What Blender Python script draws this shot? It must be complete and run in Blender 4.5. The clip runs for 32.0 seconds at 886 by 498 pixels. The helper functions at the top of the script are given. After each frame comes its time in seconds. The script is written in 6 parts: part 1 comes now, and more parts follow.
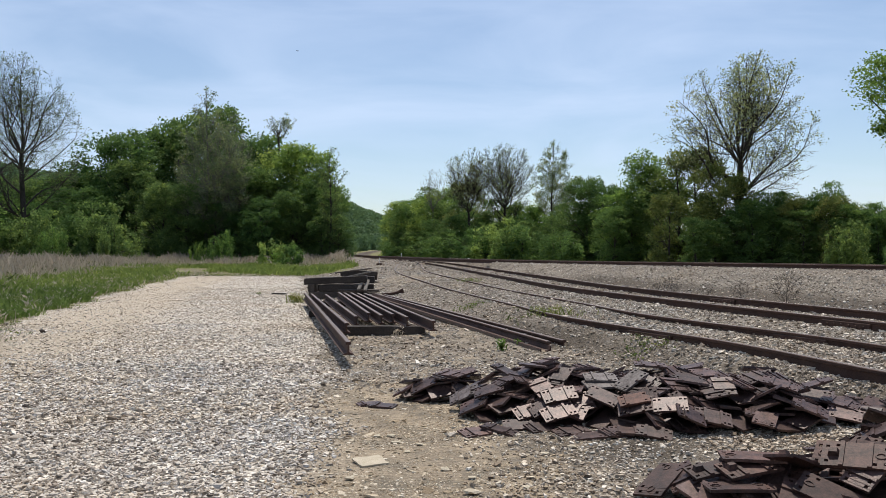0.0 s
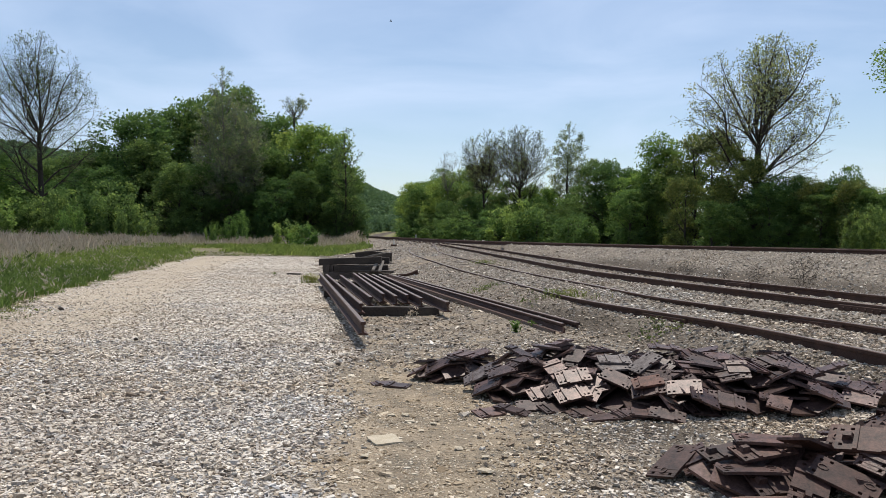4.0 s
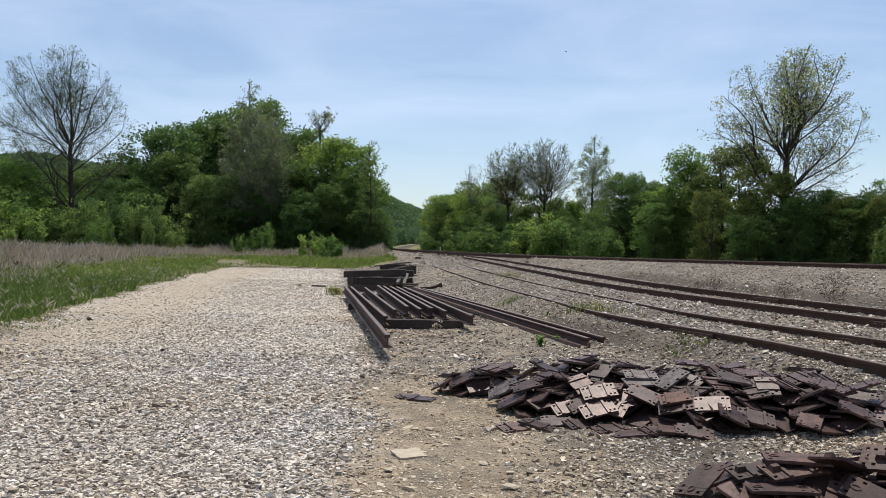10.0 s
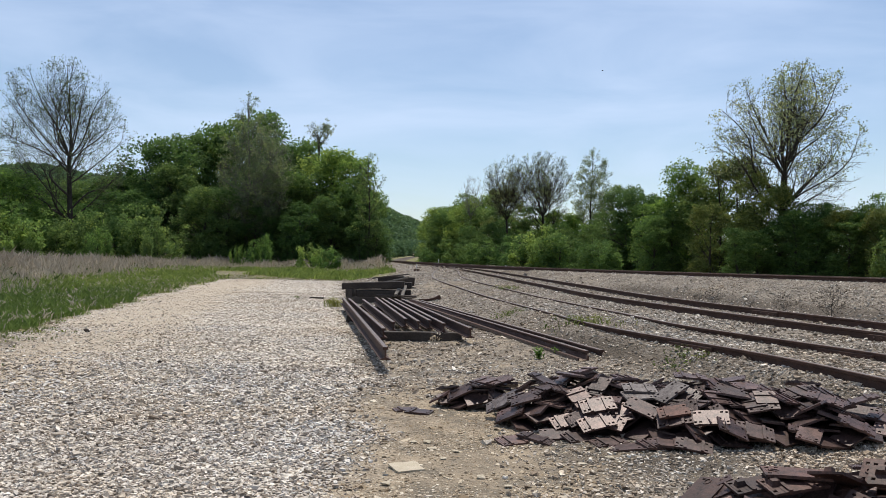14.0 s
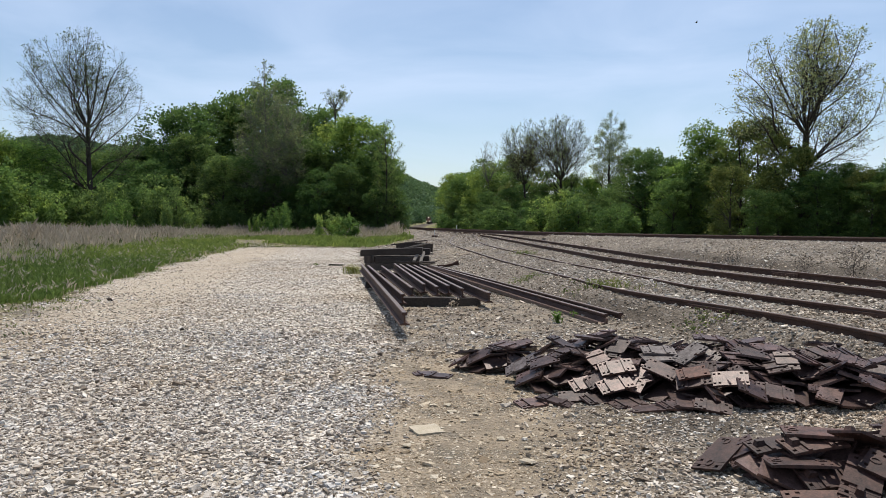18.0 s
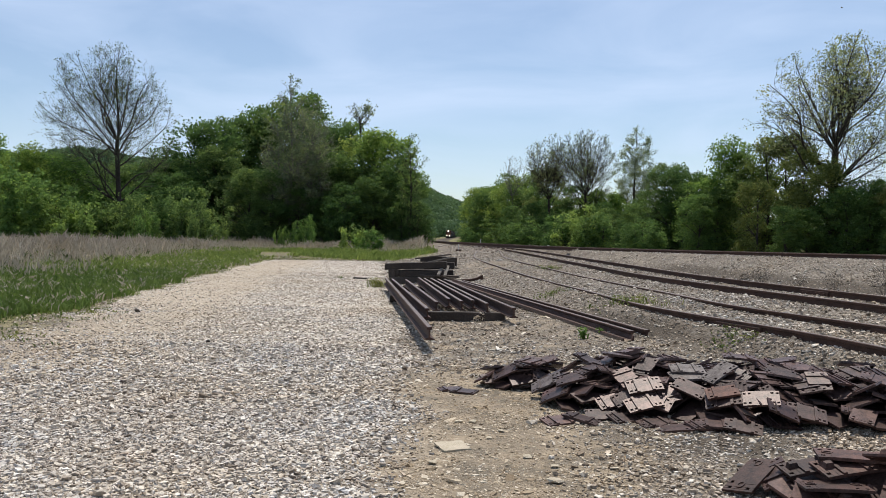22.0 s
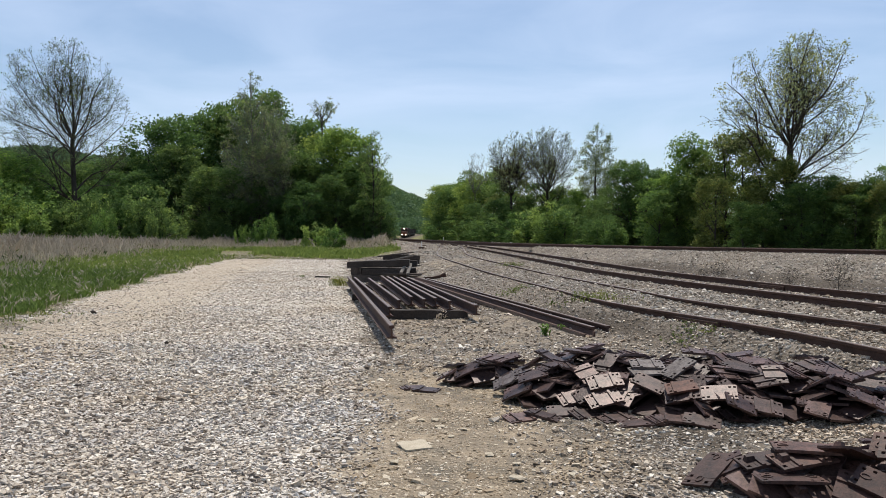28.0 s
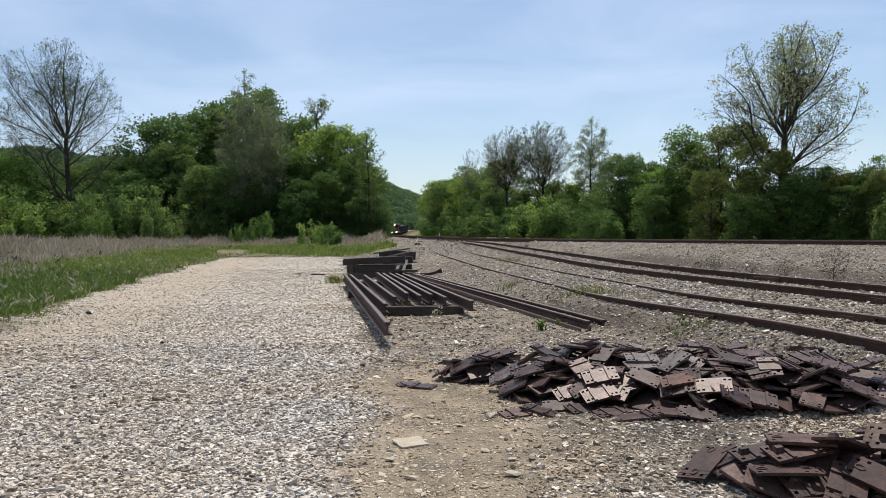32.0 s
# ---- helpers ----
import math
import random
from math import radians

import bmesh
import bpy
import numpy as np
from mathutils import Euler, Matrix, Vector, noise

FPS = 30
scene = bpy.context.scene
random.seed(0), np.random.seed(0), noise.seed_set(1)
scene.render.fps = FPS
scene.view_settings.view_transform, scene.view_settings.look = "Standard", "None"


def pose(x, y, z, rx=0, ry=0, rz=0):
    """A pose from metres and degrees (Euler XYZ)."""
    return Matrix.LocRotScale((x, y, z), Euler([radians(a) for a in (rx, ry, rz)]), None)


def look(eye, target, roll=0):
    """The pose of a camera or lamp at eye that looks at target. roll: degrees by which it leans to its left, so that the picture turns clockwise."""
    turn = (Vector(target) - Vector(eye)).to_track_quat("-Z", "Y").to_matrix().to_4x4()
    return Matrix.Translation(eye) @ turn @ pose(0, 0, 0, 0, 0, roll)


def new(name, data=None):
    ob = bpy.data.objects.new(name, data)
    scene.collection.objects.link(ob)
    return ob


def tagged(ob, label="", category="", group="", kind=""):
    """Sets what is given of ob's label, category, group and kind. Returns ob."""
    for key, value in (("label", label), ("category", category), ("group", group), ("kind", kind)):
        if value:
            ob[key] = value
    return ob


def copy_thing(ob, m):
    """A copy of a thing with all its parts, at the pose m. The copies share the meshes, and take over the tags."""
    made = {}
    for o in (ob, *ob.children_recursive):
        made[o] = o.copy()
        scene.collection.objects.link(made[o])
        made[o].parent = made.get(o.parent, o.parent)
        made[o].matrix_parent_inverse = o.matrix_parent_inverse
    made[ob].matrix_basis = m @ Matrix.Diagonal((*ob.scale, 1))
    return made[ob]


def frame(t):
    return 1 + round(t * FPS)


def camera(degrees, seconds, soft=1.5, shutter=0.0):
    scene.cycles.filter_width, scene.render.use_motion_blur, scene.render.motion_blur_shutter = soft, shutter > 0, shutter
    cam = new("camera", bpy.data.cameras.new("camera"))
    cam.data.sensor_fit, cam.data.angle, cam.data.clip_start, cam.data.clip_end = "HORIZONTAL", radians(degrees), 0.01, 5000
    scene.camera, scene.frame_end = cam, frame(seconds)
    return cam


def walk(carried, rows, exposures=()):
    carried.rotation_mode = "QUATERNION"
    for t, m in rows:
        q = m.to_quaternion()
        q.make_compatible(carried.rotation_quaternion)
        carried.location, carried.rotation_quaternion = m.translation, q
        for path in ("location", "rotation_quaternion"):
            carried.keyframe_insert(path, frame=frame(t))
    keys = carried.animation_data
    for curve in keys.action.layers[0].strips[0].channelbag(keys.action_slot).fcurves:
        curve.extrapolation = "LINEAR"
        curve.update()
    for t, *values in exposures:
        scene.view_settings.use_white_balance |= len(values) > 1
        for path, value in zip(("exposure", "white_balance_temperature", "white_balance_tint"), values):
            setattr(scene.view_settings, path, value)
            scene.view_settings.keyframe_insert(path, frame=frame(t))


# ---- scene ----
# ---- camera: held by a standing observer, 1.5 m above the gravel ----
cam = camera(57.0, 32.0, soft=0.65)
# seconds, place in metres, yaw, pitch, roll in degrees
PATH = [
    (0, -0.002, 0.004, 1.500, -0.02, 0.16, -0.02),
    (0.5, -0.004, 0.007, 1.495, 0.21, 0.09, -0.41),
    (1, -0.007, -0.002, 1.494, 0.29, -0.16, -0.37),
    (1.5, -0.007, -0.001, 1.493, 0.38, -0.59, -0.24),
    (2, -0.007, -0.001, 1.492, 0.40, -0.84, -0.20),
    (2.5, -0.009, -0.003, 1.492, 0.48, -0.99, -0.07),
    (3, -0.006, -0.001, 1.492, 0.47, -0.97, 0.09),
    (3.5, -0.004, 0.001, 1.492, 0.63, -0.89, 0.01),
    (4, -0.010, -0.009, 1.493, 0.99, -1.12, -0.47),
    (4.5, -0.012, -0.004, 1.495, 1.43, -1.09, -0.91),
    (6.5, -0.012, 0.003, 1.496, 1.63, -0.95, -0.85),
    (7, -0.013, -0.001, 1.498, 1.65, -0.94, -0.84),
    (7.5, -0.009, 0.009, 1.488, 1.82, -1.05, -0.78),
    (8, -0.015, 0.004, 1.487, 2.05, -1.40, -0.77),
    (8.5, -0.016, 0.005, 1.490, 2.26, -1.63, -0.72),
    (9, -0.016, 0.003, 1.494, 2.24, -1.11, -0.78),
    (9.5, -0.018, 0.015, 1.492, 2.50, -0.53, -0.87),
    (10, -0.019, 0.001, 1.497, 2.69, -0.24, -0.77),
    (10.5, -0.015, 0.004, 1.497, 2.62, -0.05, -0.82),
    (11, -0.016, 0.010, 1.496, 2.52, 0.10, -1.02),
    (11.5, -0.020, -0.000, 1.498, 2.48, 0.23, -0.92),
    (12, -0.018, 0.002, 1.504, 2.44, 0.51, -0.80),
    (12.5, -0.018, 0.009, 1.498, 2.61, 0.62, -0.79),
    (13, -0.020, 0.004, 1.500, 2.85, 0.72, -0.69),
    (13.5, -0.017, 0.001, 1.501, 2.77, 0.72, -0.72),
    (14, -0.019, 0.011, 1.499, 2.58, 0.61, -0.93),
    (14.5, -0.021, 0.009, 1.500, 2.71, 0.51, -1.05),
    (16.5, -0.019, 0.006, 1.496, 3.01, -0.03, -1.02),
    (17, -0.018, 0.001, 1.493, 3.01, -0.51, -0.81),
    (17.5, -0.016, -0.001, 1.493, 2.90, -1.12, -0.72),
    (18, -0.015, 0.010, 1.487, 3.84, -1.78, -0.18),
    (18.5, -0.023, 0.021, 1.495, 5.54, -2.20, -0.24),
    (19, -0.035, 0.023, 1.502, 5.41, -1.70, -0.62),
    (19.5, -0.038, 0.009, 1.502, 5.01, -0.59, -0.28),
    (20, -0.043, 0.003, 1.498, 5.49, -0.84, 0.05),
    (20.5, -0.040, 0.014, 1.496, 5.21, -1.11, 0.08),
    (21, -0.028, 0.001, 1.502, 4.41, -0.79, 0.04),
    (21.5, -0.040, 0.022, 1.495, 5.91, -0.85, 0.06),
    (22, -0.044, 0.023, 1.497, 5.50, -0.82, -0.64),
    (22.5, -0.034, 0.013, 1.512, 4.15, -0.67, -0.57),
    (23, -0.031, 0.011, 1.512, 3.95, -0.23, -0.31),
    (23.5, -0.028, 0.015, 1.511, 3.67, -0.79, 0.15),
    (24, -0.018, 0.021, 1.501, 3.25, -1.62, 0.49),
    (24.5, -0.035, 0.038, 1.500, 3.89, -1.97, 0.38),
    (25, -0.030, 0.044, 1.503, 3.67, -1.45, 0.15),
    (25.5, -0.031, 0.029, 1.509, 3.12, -0.52, -0.37),
    (27.5, -0.026, 0.031, 1.509, 2.90, -1.09, -0.08),
    (28, -0.027, 0.048, 1.504, 2.91, -0.98, -0.23),
    (28.5, -0.023, 0.045, 1.506, 2.65, -0.78, -0.38),
    (29, -0.024, 0.033, 1.510, 2.72, -0.52, -0.12),
    (29.5, -0.021, 0.044, 1.511, 2.88, -0.41, -0.35),
    (30, -0.027, 0.049, 1.511, 3.22, 0.13, -0.47),
    (30.5, -0.020, 0.038, 1.512, 3.66, -0.02, 0.40),
    (31, -0.023, 0.055, 1.510, 3.42, -0.64, 0.37),
    (31.5, -0.012, 0.048, 1.509, 2.95, -1.25, 0.58),
    (32, -0.005, 0.056, 1.508, 2.64, -1.27, 0.50),
]
walk(cam, [(t, pose(x, y, z, 90 + pitch, roll, yaw)) for t, x, y, z, yaw, pitch, roll in PATH])

# ---- daylight: clear spring sky with thin cirrus, sun high ahead ----
SUN_UP, SUN_RIGHT = 68.0, 8.0
world = bpy.data.worlds.new("sky")
scene.world = world
world.use_nodes = True


def make_sky():
    nt = world.node_tree
    n, l = nt.nodes, nt.links
    back = n["Background"]
    sky = n.new("ShaderNodeTexSky")
    sky.sky_type = "NISHITA"
    sky.sun_disc = False
    sky.sun_elevation = radians(SUN_UP)
    sky.sun_rotation = radians(SUN_RIGHT)
    sky.altitude = 200
    sky.air_density, sky.dust_density, sky.ozone_density = 1.0, 0.6, 2.2
    co = n.new("ShaderNodeTexCoord")
    mp = n.new("ShaderNodeMapping")
    mp.inputs["Scale"].default_value = (1.3, 1.3, 6.0)
    mp.inputs["Rotation"].default_value = (0.0, radians(7), 0.0)
    no = n.new("ShaderNodeTexNoise")
    no.inputs["Scale"].default_value = 1.7
    no.inputs["Detail"].default_value = 6
    no.inputs["Roughness"].default_value = 0.52
    no.inputs["Distortion"].default_value = 0.6
    rp = n.new("ShaderNodeValToRGB")
    rp.color_ramp.elements[0].position, rp.color_ramp.elements[0].color = 0.42, (0.13, 0.13, 0.13, 1)
    rp.color_ramp.elements[1].position, rp.color_ramp.elements[1].color = 0.70, (0.62, 0.62, 0.62, 1)
    mix = n.new("ShaderNodeMix")
    mix.data_type = "RGBA"
    mix.inputs[7].default_value = (6.15, 7.3, 9.4, 1)
    l.new(co.outputs["Generated"], mp.inputs["Vector"])
    l.new(mp.outputs["Vector"], no.inputs["Vector"])
    l.new(no.outputs["Fac"], rp.inputs["Fac"])
    l.new(rp.outputs["Color"], mix.inputs[0])
    l.new(sky.outputs["Color"], mix.inputs[6])
    l.new(mix.outputs[2], back.inputs["Color"])
    back.inputs["Strength"].default_value = 0.118


make_sky()
sun = new("sun", bpy.data.lights.new("sun", "SUN"))
sun.data.energy, sun.data.angle, sun.data.color = 4.4, radians(0.55), (1.0, 0.95, 0.86)
_a, _e = radians(SUN_RIGHT), radians(SUN_UP)
sun.matrix_world = look((0, 0, 60), (-math.sin(_a) * math.cos(_e), -math.cos(_a) * math.cos(_e), 60 - math.sin(_e)))
scene.view_settings.exposure = 0.0


# ---- materials ----
def material(name, rough=0.8, metal=0.0):
    m = bpy.data.materials.new(name)
    m.use_nodes = True
    b = m.node_tree.nodes["Principled BSDF"]
    b.inputs["Roughness"].default_value = rough
    b.inputs["Metallic"].default_value = metal
    b.inputs["Specular IOR Level"].default_value = 0.35
    return m, m.node_tree.nodes, m.node_tree.links, b


def ramp(n, stops):
    r = n.new("ShaderNodeValToRGB")
    e = r.color_ramp.elements
    while len(e) < len(stops):
        e.new(0.5)
    for k, (p, c) in zip(e, stops):
        k.position, k.color = p, (*c, 1)
    return r


def noise_tex(n, l, scale, detail=4, rough=0.55, vector=None):
    t = n.new("ShaderNodeTexNoise")
    t.inputs["Scale"].default_value, t.inputs["Detail"].default_value, t.inputs["Roughness"].default_value = scale, detail, rough
    if vector:
        l.new(vector, t.inputs["Vector"])
    return t


def mix_rgb(n, l, fac, a, b, blend="MIX"):
    m = n.new("ShaderNodeMix")
    m.data_type, m.blend_type = "RGBA", blend
    for sock, v in ((m.inputs[0], fac), (m.inputs[6], a), (m.inputs[7], b)):
        if isinstance(v, (int, float)):
            sock.default_value = v
        elif isinstance(v, tuple):
            sock.default_value = (*v, 1)
        else:
            l.new(v, sock)
    return m.outputs[2]


def bump(n, l, height, strength, dist, b, normal=None):
    u = n.new("ShaderNodeBump")
    u.inputs["Strength"].default_value, u.inputs["Distance"].default_value = strength, dist
    l.new(height, u.inputs["Height"])
    if normal:
        l.new(normal, u.inputs["Normal"])
    l.new(u.outputs["Normal"], b.inputs["Normal"])
    return u.outputs["Normal"]


def where(n):
    return n.new("ShaderNodeNewGeometry").outputs["Position"]


def two_tone(name, dark, light, scale, rough=0.8, metal=0.0, fine=None, relief=0.01, by_object=False, by_island=0.0, spread=0.5, crisp=0.18):
    """A surface of two tones at two scales, with a fine relief."""
    m, n, l, b = material(name, rough, metal)
    p = n.new("ShaderNodeTexCoord").outputs["Object"]
    a = noise_tex(n, l, scale, 5, 0.6, p)
    f = noise_tex(n, l, fine or scale * 9, 4, 0.65, p)
    r = ramp(n, [(0.5 - crisp, dark), (0.5 + crisp, light)])
    both = n.new("ShaderNodeMath")
    both.operation = "MULTIPLY_ADD"
    l.new(f.outputs["Fac"], both.inputs[0])
    both.inputs[1].default_value = 0.5
    half = n.new("ShaderNodeMath")
    half.operation = "MULTIPLY"
    l.new(a.outputs["Fac"], half.inputs[0])
    half.inputs[1].default_value = 0.5
    l.new(half.outputs[0], both.inputs[2])
    l.new(both.outputs[0], r.inputs["Fac"])
    col = r.outputs["Color"]
    rnd = None
    if by_object:
        rnd = n.new("ShaderNodeObjectInfo").outputs["Random"]
    elif by_island:
        rnd = n.new("ShaderNodeNewGeometry").outputs["Random Per Island"]
    if rnd:
        v = n.new("ShaderNodeMapRange")
        v.inputs["To Min"].default_value, v.inputs["To Max"].default_value = 1 - spread, 1 + spread
        l.new(rnd, v.inputs["Value"])
        hs = n.new("ShaderNodeHueSaturation")
        l.new(v.outputs[0], hs.inputs["Value"])
        l.new(col, hs.inputs["Color"])
        col = hs.outputs["Color"]
    l.new(col, b.inputs["Base Color"])
    bump(n, l, f.outputs["Fac"], 0.6, relief, b)
    return m


def leaf_material(name, dark, light, through_light=0.35, warm=(0.17, 0.29, 0.05), clump_light=1.0):
    m, n, l, b = material(name, 0.75)
    b.inputs["Specular IOR Level"].default_value = 0.12
    rnd = n.new("ShaderNodeNewGeometry").outputs["Random Per Island"]
    obj = n.new("ShaderNodeObjectInfo").outputs["Random"]
    r = ramp(n, [(0.0, tuple(0.85 * a + 0.08 * c for a, c in zip(dark, light))), (0.7, tuple(0.45 * a + 0.55 * c for a, c in zip(dark, light))), (1.0, tuple(c * 1.08 for c in light))])
    l.new(rnd, r.inputs["Fac"])
    hs = n.new("ShaderNodeHueSaturation")
    hue = n.new("ShaderNodeMapRange")
    hue.inputs["To Min"].default_value, hue.inputs["To Max"].default_value = 0.475, 0.52
    l.new(obj, hue.inputs["Value"])
    l.new(hue.outputs[0], hs.inputs["Hue"])
    val = n.new("ShaderNodeMapRange")
    val.inputs["To Min"].default_value, val.inputs["To Max"].default_value = 1.25, 0.8
    l.new(obj, val.inputs["Value"])
    l.new(val.outputs[0], hs.inputs["Value"])
    # sunlit and shaded clumps are put into the leaf colour, warm-bright and cool-dark
    clump_noise = noise_tex(n, l, 0.85, 3, 0.6, n.new("ShaderNodeTexCoord").outputs["Object"])
    tone = ramp(n, [(0.34, tuple(1 - clump_light * c for c in (0.45, 0.40, 0.34))), (0.50, (1.0, 1.0, 1.0)), (0.66, tuple(1 + clump_light * c for c in (0.7, 0.5, 0.1)))])
    l.new(clump_noise.outputs["Fac"], tone.inputs["Fac"])
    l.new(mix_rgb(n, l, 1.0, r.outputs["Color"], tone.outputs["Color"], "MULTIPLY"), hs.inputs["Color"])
    col = hs.outputs["Color"]
    l.new(col, b.inputs["Base Color"])
    tr = n.new("ShaderNodeBsdfTranslucent")
    l.new(mix_rgb(n, l, 0.3, col, warm), tr.inputs["Color"])
    mx = n.new("ShaderNodeMixShader")
    mx.inputs[0].default_value = through_light
    l.new(b.outputs[0], mx.inputs[1])
    l.new(tr.outputs[0], mx.inputs[2])
    l.new(mx.outputs[0], n["Material Output"].inputs["Surface"])
    return m


def glow(name, colour, strength):
    m, n, l, b = material(name, 0.4)
    b.inputs["Base Color"].default_value = (*colour, 1)
    b.inputs["Emission Color"].default_value = (*colour, 1)
    b.inputs["Emission Strength"].default_value = strength
    return m


def ground_material():
    """Crushed limestone, bare earth, rail ballast and grass soil, blended by the zones of the plan."""
    m, n, l, b = material("ground_mix", 0.92)
    b.inputs["Specular IOR Level"].default_value = 0.2
    p = where(n)
    zone = n.new("ShaderNodeAttribute")
    zone.attribute_name = "zone"
    sep = n.new("ShaderNodeSeparateColor")
    l.new(zone.outputs["Color"], sep.inputs[0])

    def stones(scale, stops):
        v = n.new("ShaderNodeTexVoronoi")
        v.inputs["Scale"].default_value = scale
        l.new(p, v.inputs["Vector"])
        s = n.new("ShaderNodeSeparateColor")
        l.new(v.outputs["Color"], s.inputs[0])
        r = ramp(n, stops)
        l.new(s.outputs[0], r.inputs["Fac"])
        return r.outputs["Color"], v.outputs["Distance"]

    big = noise_tex(n, l, 0.35, 4, 0.6, p)
    mid = noise_tex(n, l, 2.2, 5, 0.65, p)
    fine = noise_tex(n, l, 38, 4, 0.7, p)
    lime, d1 = stones(24, [(0.0, (0.11, 0.09, 0.07)), (0.3, (0.32, 0.268, 0.212)), (0.72, (0.58, 0.508, 0.42)), (1.0, (0.82, 0.76, 0.67))])
    bal, d2 = stones(24, [(0.0, (0.07, 0.054, 0.042)), (0.45, (0.185, 0.147, 0.114)), (0.8, (0.36, 0.305, 0.25)), (1.0, (0.60, 0.54, 0.47))])
    earth = ramp(n, [(0.34, (0.075, 0.055, 0.034)), (0.47, (0.215, 0.158, 0.098)), (0.66, (0.43, 0.322, 0.205))])
    l.new(mid.outputs["Fac"], earth.inputs["Fac"])
    earth_c = mix_rgb(n, l, 0.42, earth.outputs["Color"], mix_rgb(n, l, fine.outputs["Fac"], (0.06, 0.047, 0.033), (0.52, 0.46, 0.37)))
    cind = ramp(n, [(0.3, (0.07, 0.056, 0.042)), (0.5, (0.17, 0.141, 0.107)), (0.72, (0.31, 0.265, 0.203))])
    l.new(mid.outputs["Fac"], cind.inputs["Fac"])
    yard = mix_rgb(n, l, 0.6, bal, cind.outputs["Color"])
    turf = ramp(n, [(0.3, (0.085, 0.095, 0.032)), (0.5, (0.165, 0.155, 0.062)), (0.7, (0.32, 0.26, 0.15))])
    l.new(mid.outputs["Fac"], turf.inputs["Fac"])
    lime_d = mix_rgb(n, l, 0.5, lime, (0.55, 0.45, 0.33))
    pf = ramp(n, [(0.52, (0, 0, 0)), (0.74, (0.6, 0.6, 0.6))])
    l.new(big.outputs["Fac"], pf.inputs["Fac"])
    lime_p = mix_rgb(n, l, pf.outputs["Color"], lime, lime_d)

    def edge(sock):
        """A zone's weight with a ragged edge."""
        a = n.new("ShaderNodeMath")
        a.operation = "MULTIPLY_ADD"
        l.new(mid.outputs["Fac"], a.inputs[0])
        a.inputs[1].default_value = 0.9
        l.new(sock, a.inputs[2])
        r = ramp(n, [(0.0, (0, 0, 0)), (1.0, (1, 1, 1))])
        mr = n.new("ShaderNodeMapRange")
        mr.inputs["From Min"].default_value, mr.inputs["From Max"].default_value = 0.75, 1.1
        l.new(a.outputs[0], mr.inputs["Value"])
        return mr.outputs[0]

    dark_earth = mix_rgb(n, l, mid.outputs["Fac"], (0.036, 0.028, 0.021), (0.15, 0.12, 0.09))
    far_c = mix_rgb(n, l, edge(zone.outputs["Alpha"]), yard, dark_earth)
    far_c = mix_rgb(n, l, edge(sep.outputs[0]), far_c, lime_p)
    # dust worn out of the crushed stone is paler than the bare earth
    dust = mix_rgb(n, l, mid.outputs["Fac"], (0.33, 0.265, 0.19), (0.54, 0.445, 0.335))
    dust = mix_rgb(n, l, 0.25, dust, lime)
    earth_c = mix_rgb(n, l, sep.outputs[0], earth_c, dust)
    far_c = mix_rgb(n, l, edge(sep.outputs[1]), far_c, earth_c)
    far_c = mix_rgb(n, l, edge(sep.outputs[2]), far_c, turf.outputs["Color"])
    l.new(far_c, b.inputs["Base Color"])
    h = n.new("ShaderNodeMath")
    h.operation = "MULTIPLY_ADD"
    l.new(d1, h.inputs[0])
    h.inputs[1].default_value = -1.0
    l.new(fine.outputs["Fac"], h.inputs[2])
    bump(n, l, h.outputs[0], 0.8, 0.03, b)
    return m


GROUND = ground_material()


def stone_material(name, stops):
    """Crushed stone: each chip takes its own tone, with grain and dust."""
    m, n, l, b = material(name, 0.9)
    b.inputs["Specular IOR Level"].default_value = 0.2
    p = n.new("ShaderNodeTexCoord").outputs["Object"]
    r = ramp(n, stops)
    l.new(n.new("ShaderNodeNewGeometry").outputs["Random Per Island"], r.inputs["Fac"])
    f = noise_tex(n, l, 90, 4, 0.7, p)
    g = noise_tex(n, l, 0.5, 4, 0.6, p)
    v = ramp(n, [(0.3, (0.62, 0.60, 0.56)), (0.7, (1.0, 1.0, 1.0))])
    l.new(f.outputs["Fac"], v.inputs["Fac"])
    c = mix_rgb(n, l, 1.0, r.outputs["Color"], v.outputs["Color"], "MULTIPLY")
    d = ramp(n, [(0.40, (1, 1, 1)), (0.64, (0.95, 0.88, 0.79))])
    l.new(g.outputs["Fac"], d.inputs["Fac"])
    l.new(mix_rgb(n, l, 1.0, c, d.outputs["Color"], "MULTIPLY"), b.inputs["Base Color"])
    bump(n, l, f.outputs["Fac"], 0.7, 0.006, b)
    return m


LIME_DUSTY = stone_material("dusty_limestone_chips", [(0.0, (0.25, 0.21, 0.165)), (0.2, (0.45, 0.39, 0.32)), (0.5, (0.63, 0.555, 0.465)), (0.8, (0.77, 0.69, 0.59)), (1.0, (0.90, 0.84, 0.75))])
LIME = stone_material("limestone_chips", [(0.0, (0.20, 0.17, 0.145)), (0.2, (0.40, 0.355, 0.31)), (0.45, (0.63, 0.575, 0.515)), (0.6, (0.57, 0.545, 0.53)), (0.8, (0.81, 0.75, 0.68)), (1.0, (0.93, 0.90, 0.86))])
BALLAST = stone_material("ballast_chips", [(0.0, (0.14, 0.11, 0.085)), (0.22, (0.34, 0.28, 0.22)), (0.5, (0.53, 0.455, 0.375)), (0.62, (0.47, 0.43, 0.385)), (0.82, (0.73, 0.65, 0.555)), (1.0, (0.93, 0.87, 0.79))])
PEBBLE = stone_material("earth_pebbles", [(0.0, (0.22, 0.165, 0.11)), (0.3, (0.40, 0.32, 0.225)), (0.7, (0.56, 0.47, 0.355)), (1.0, (0.80, 0.72, 0.60))])
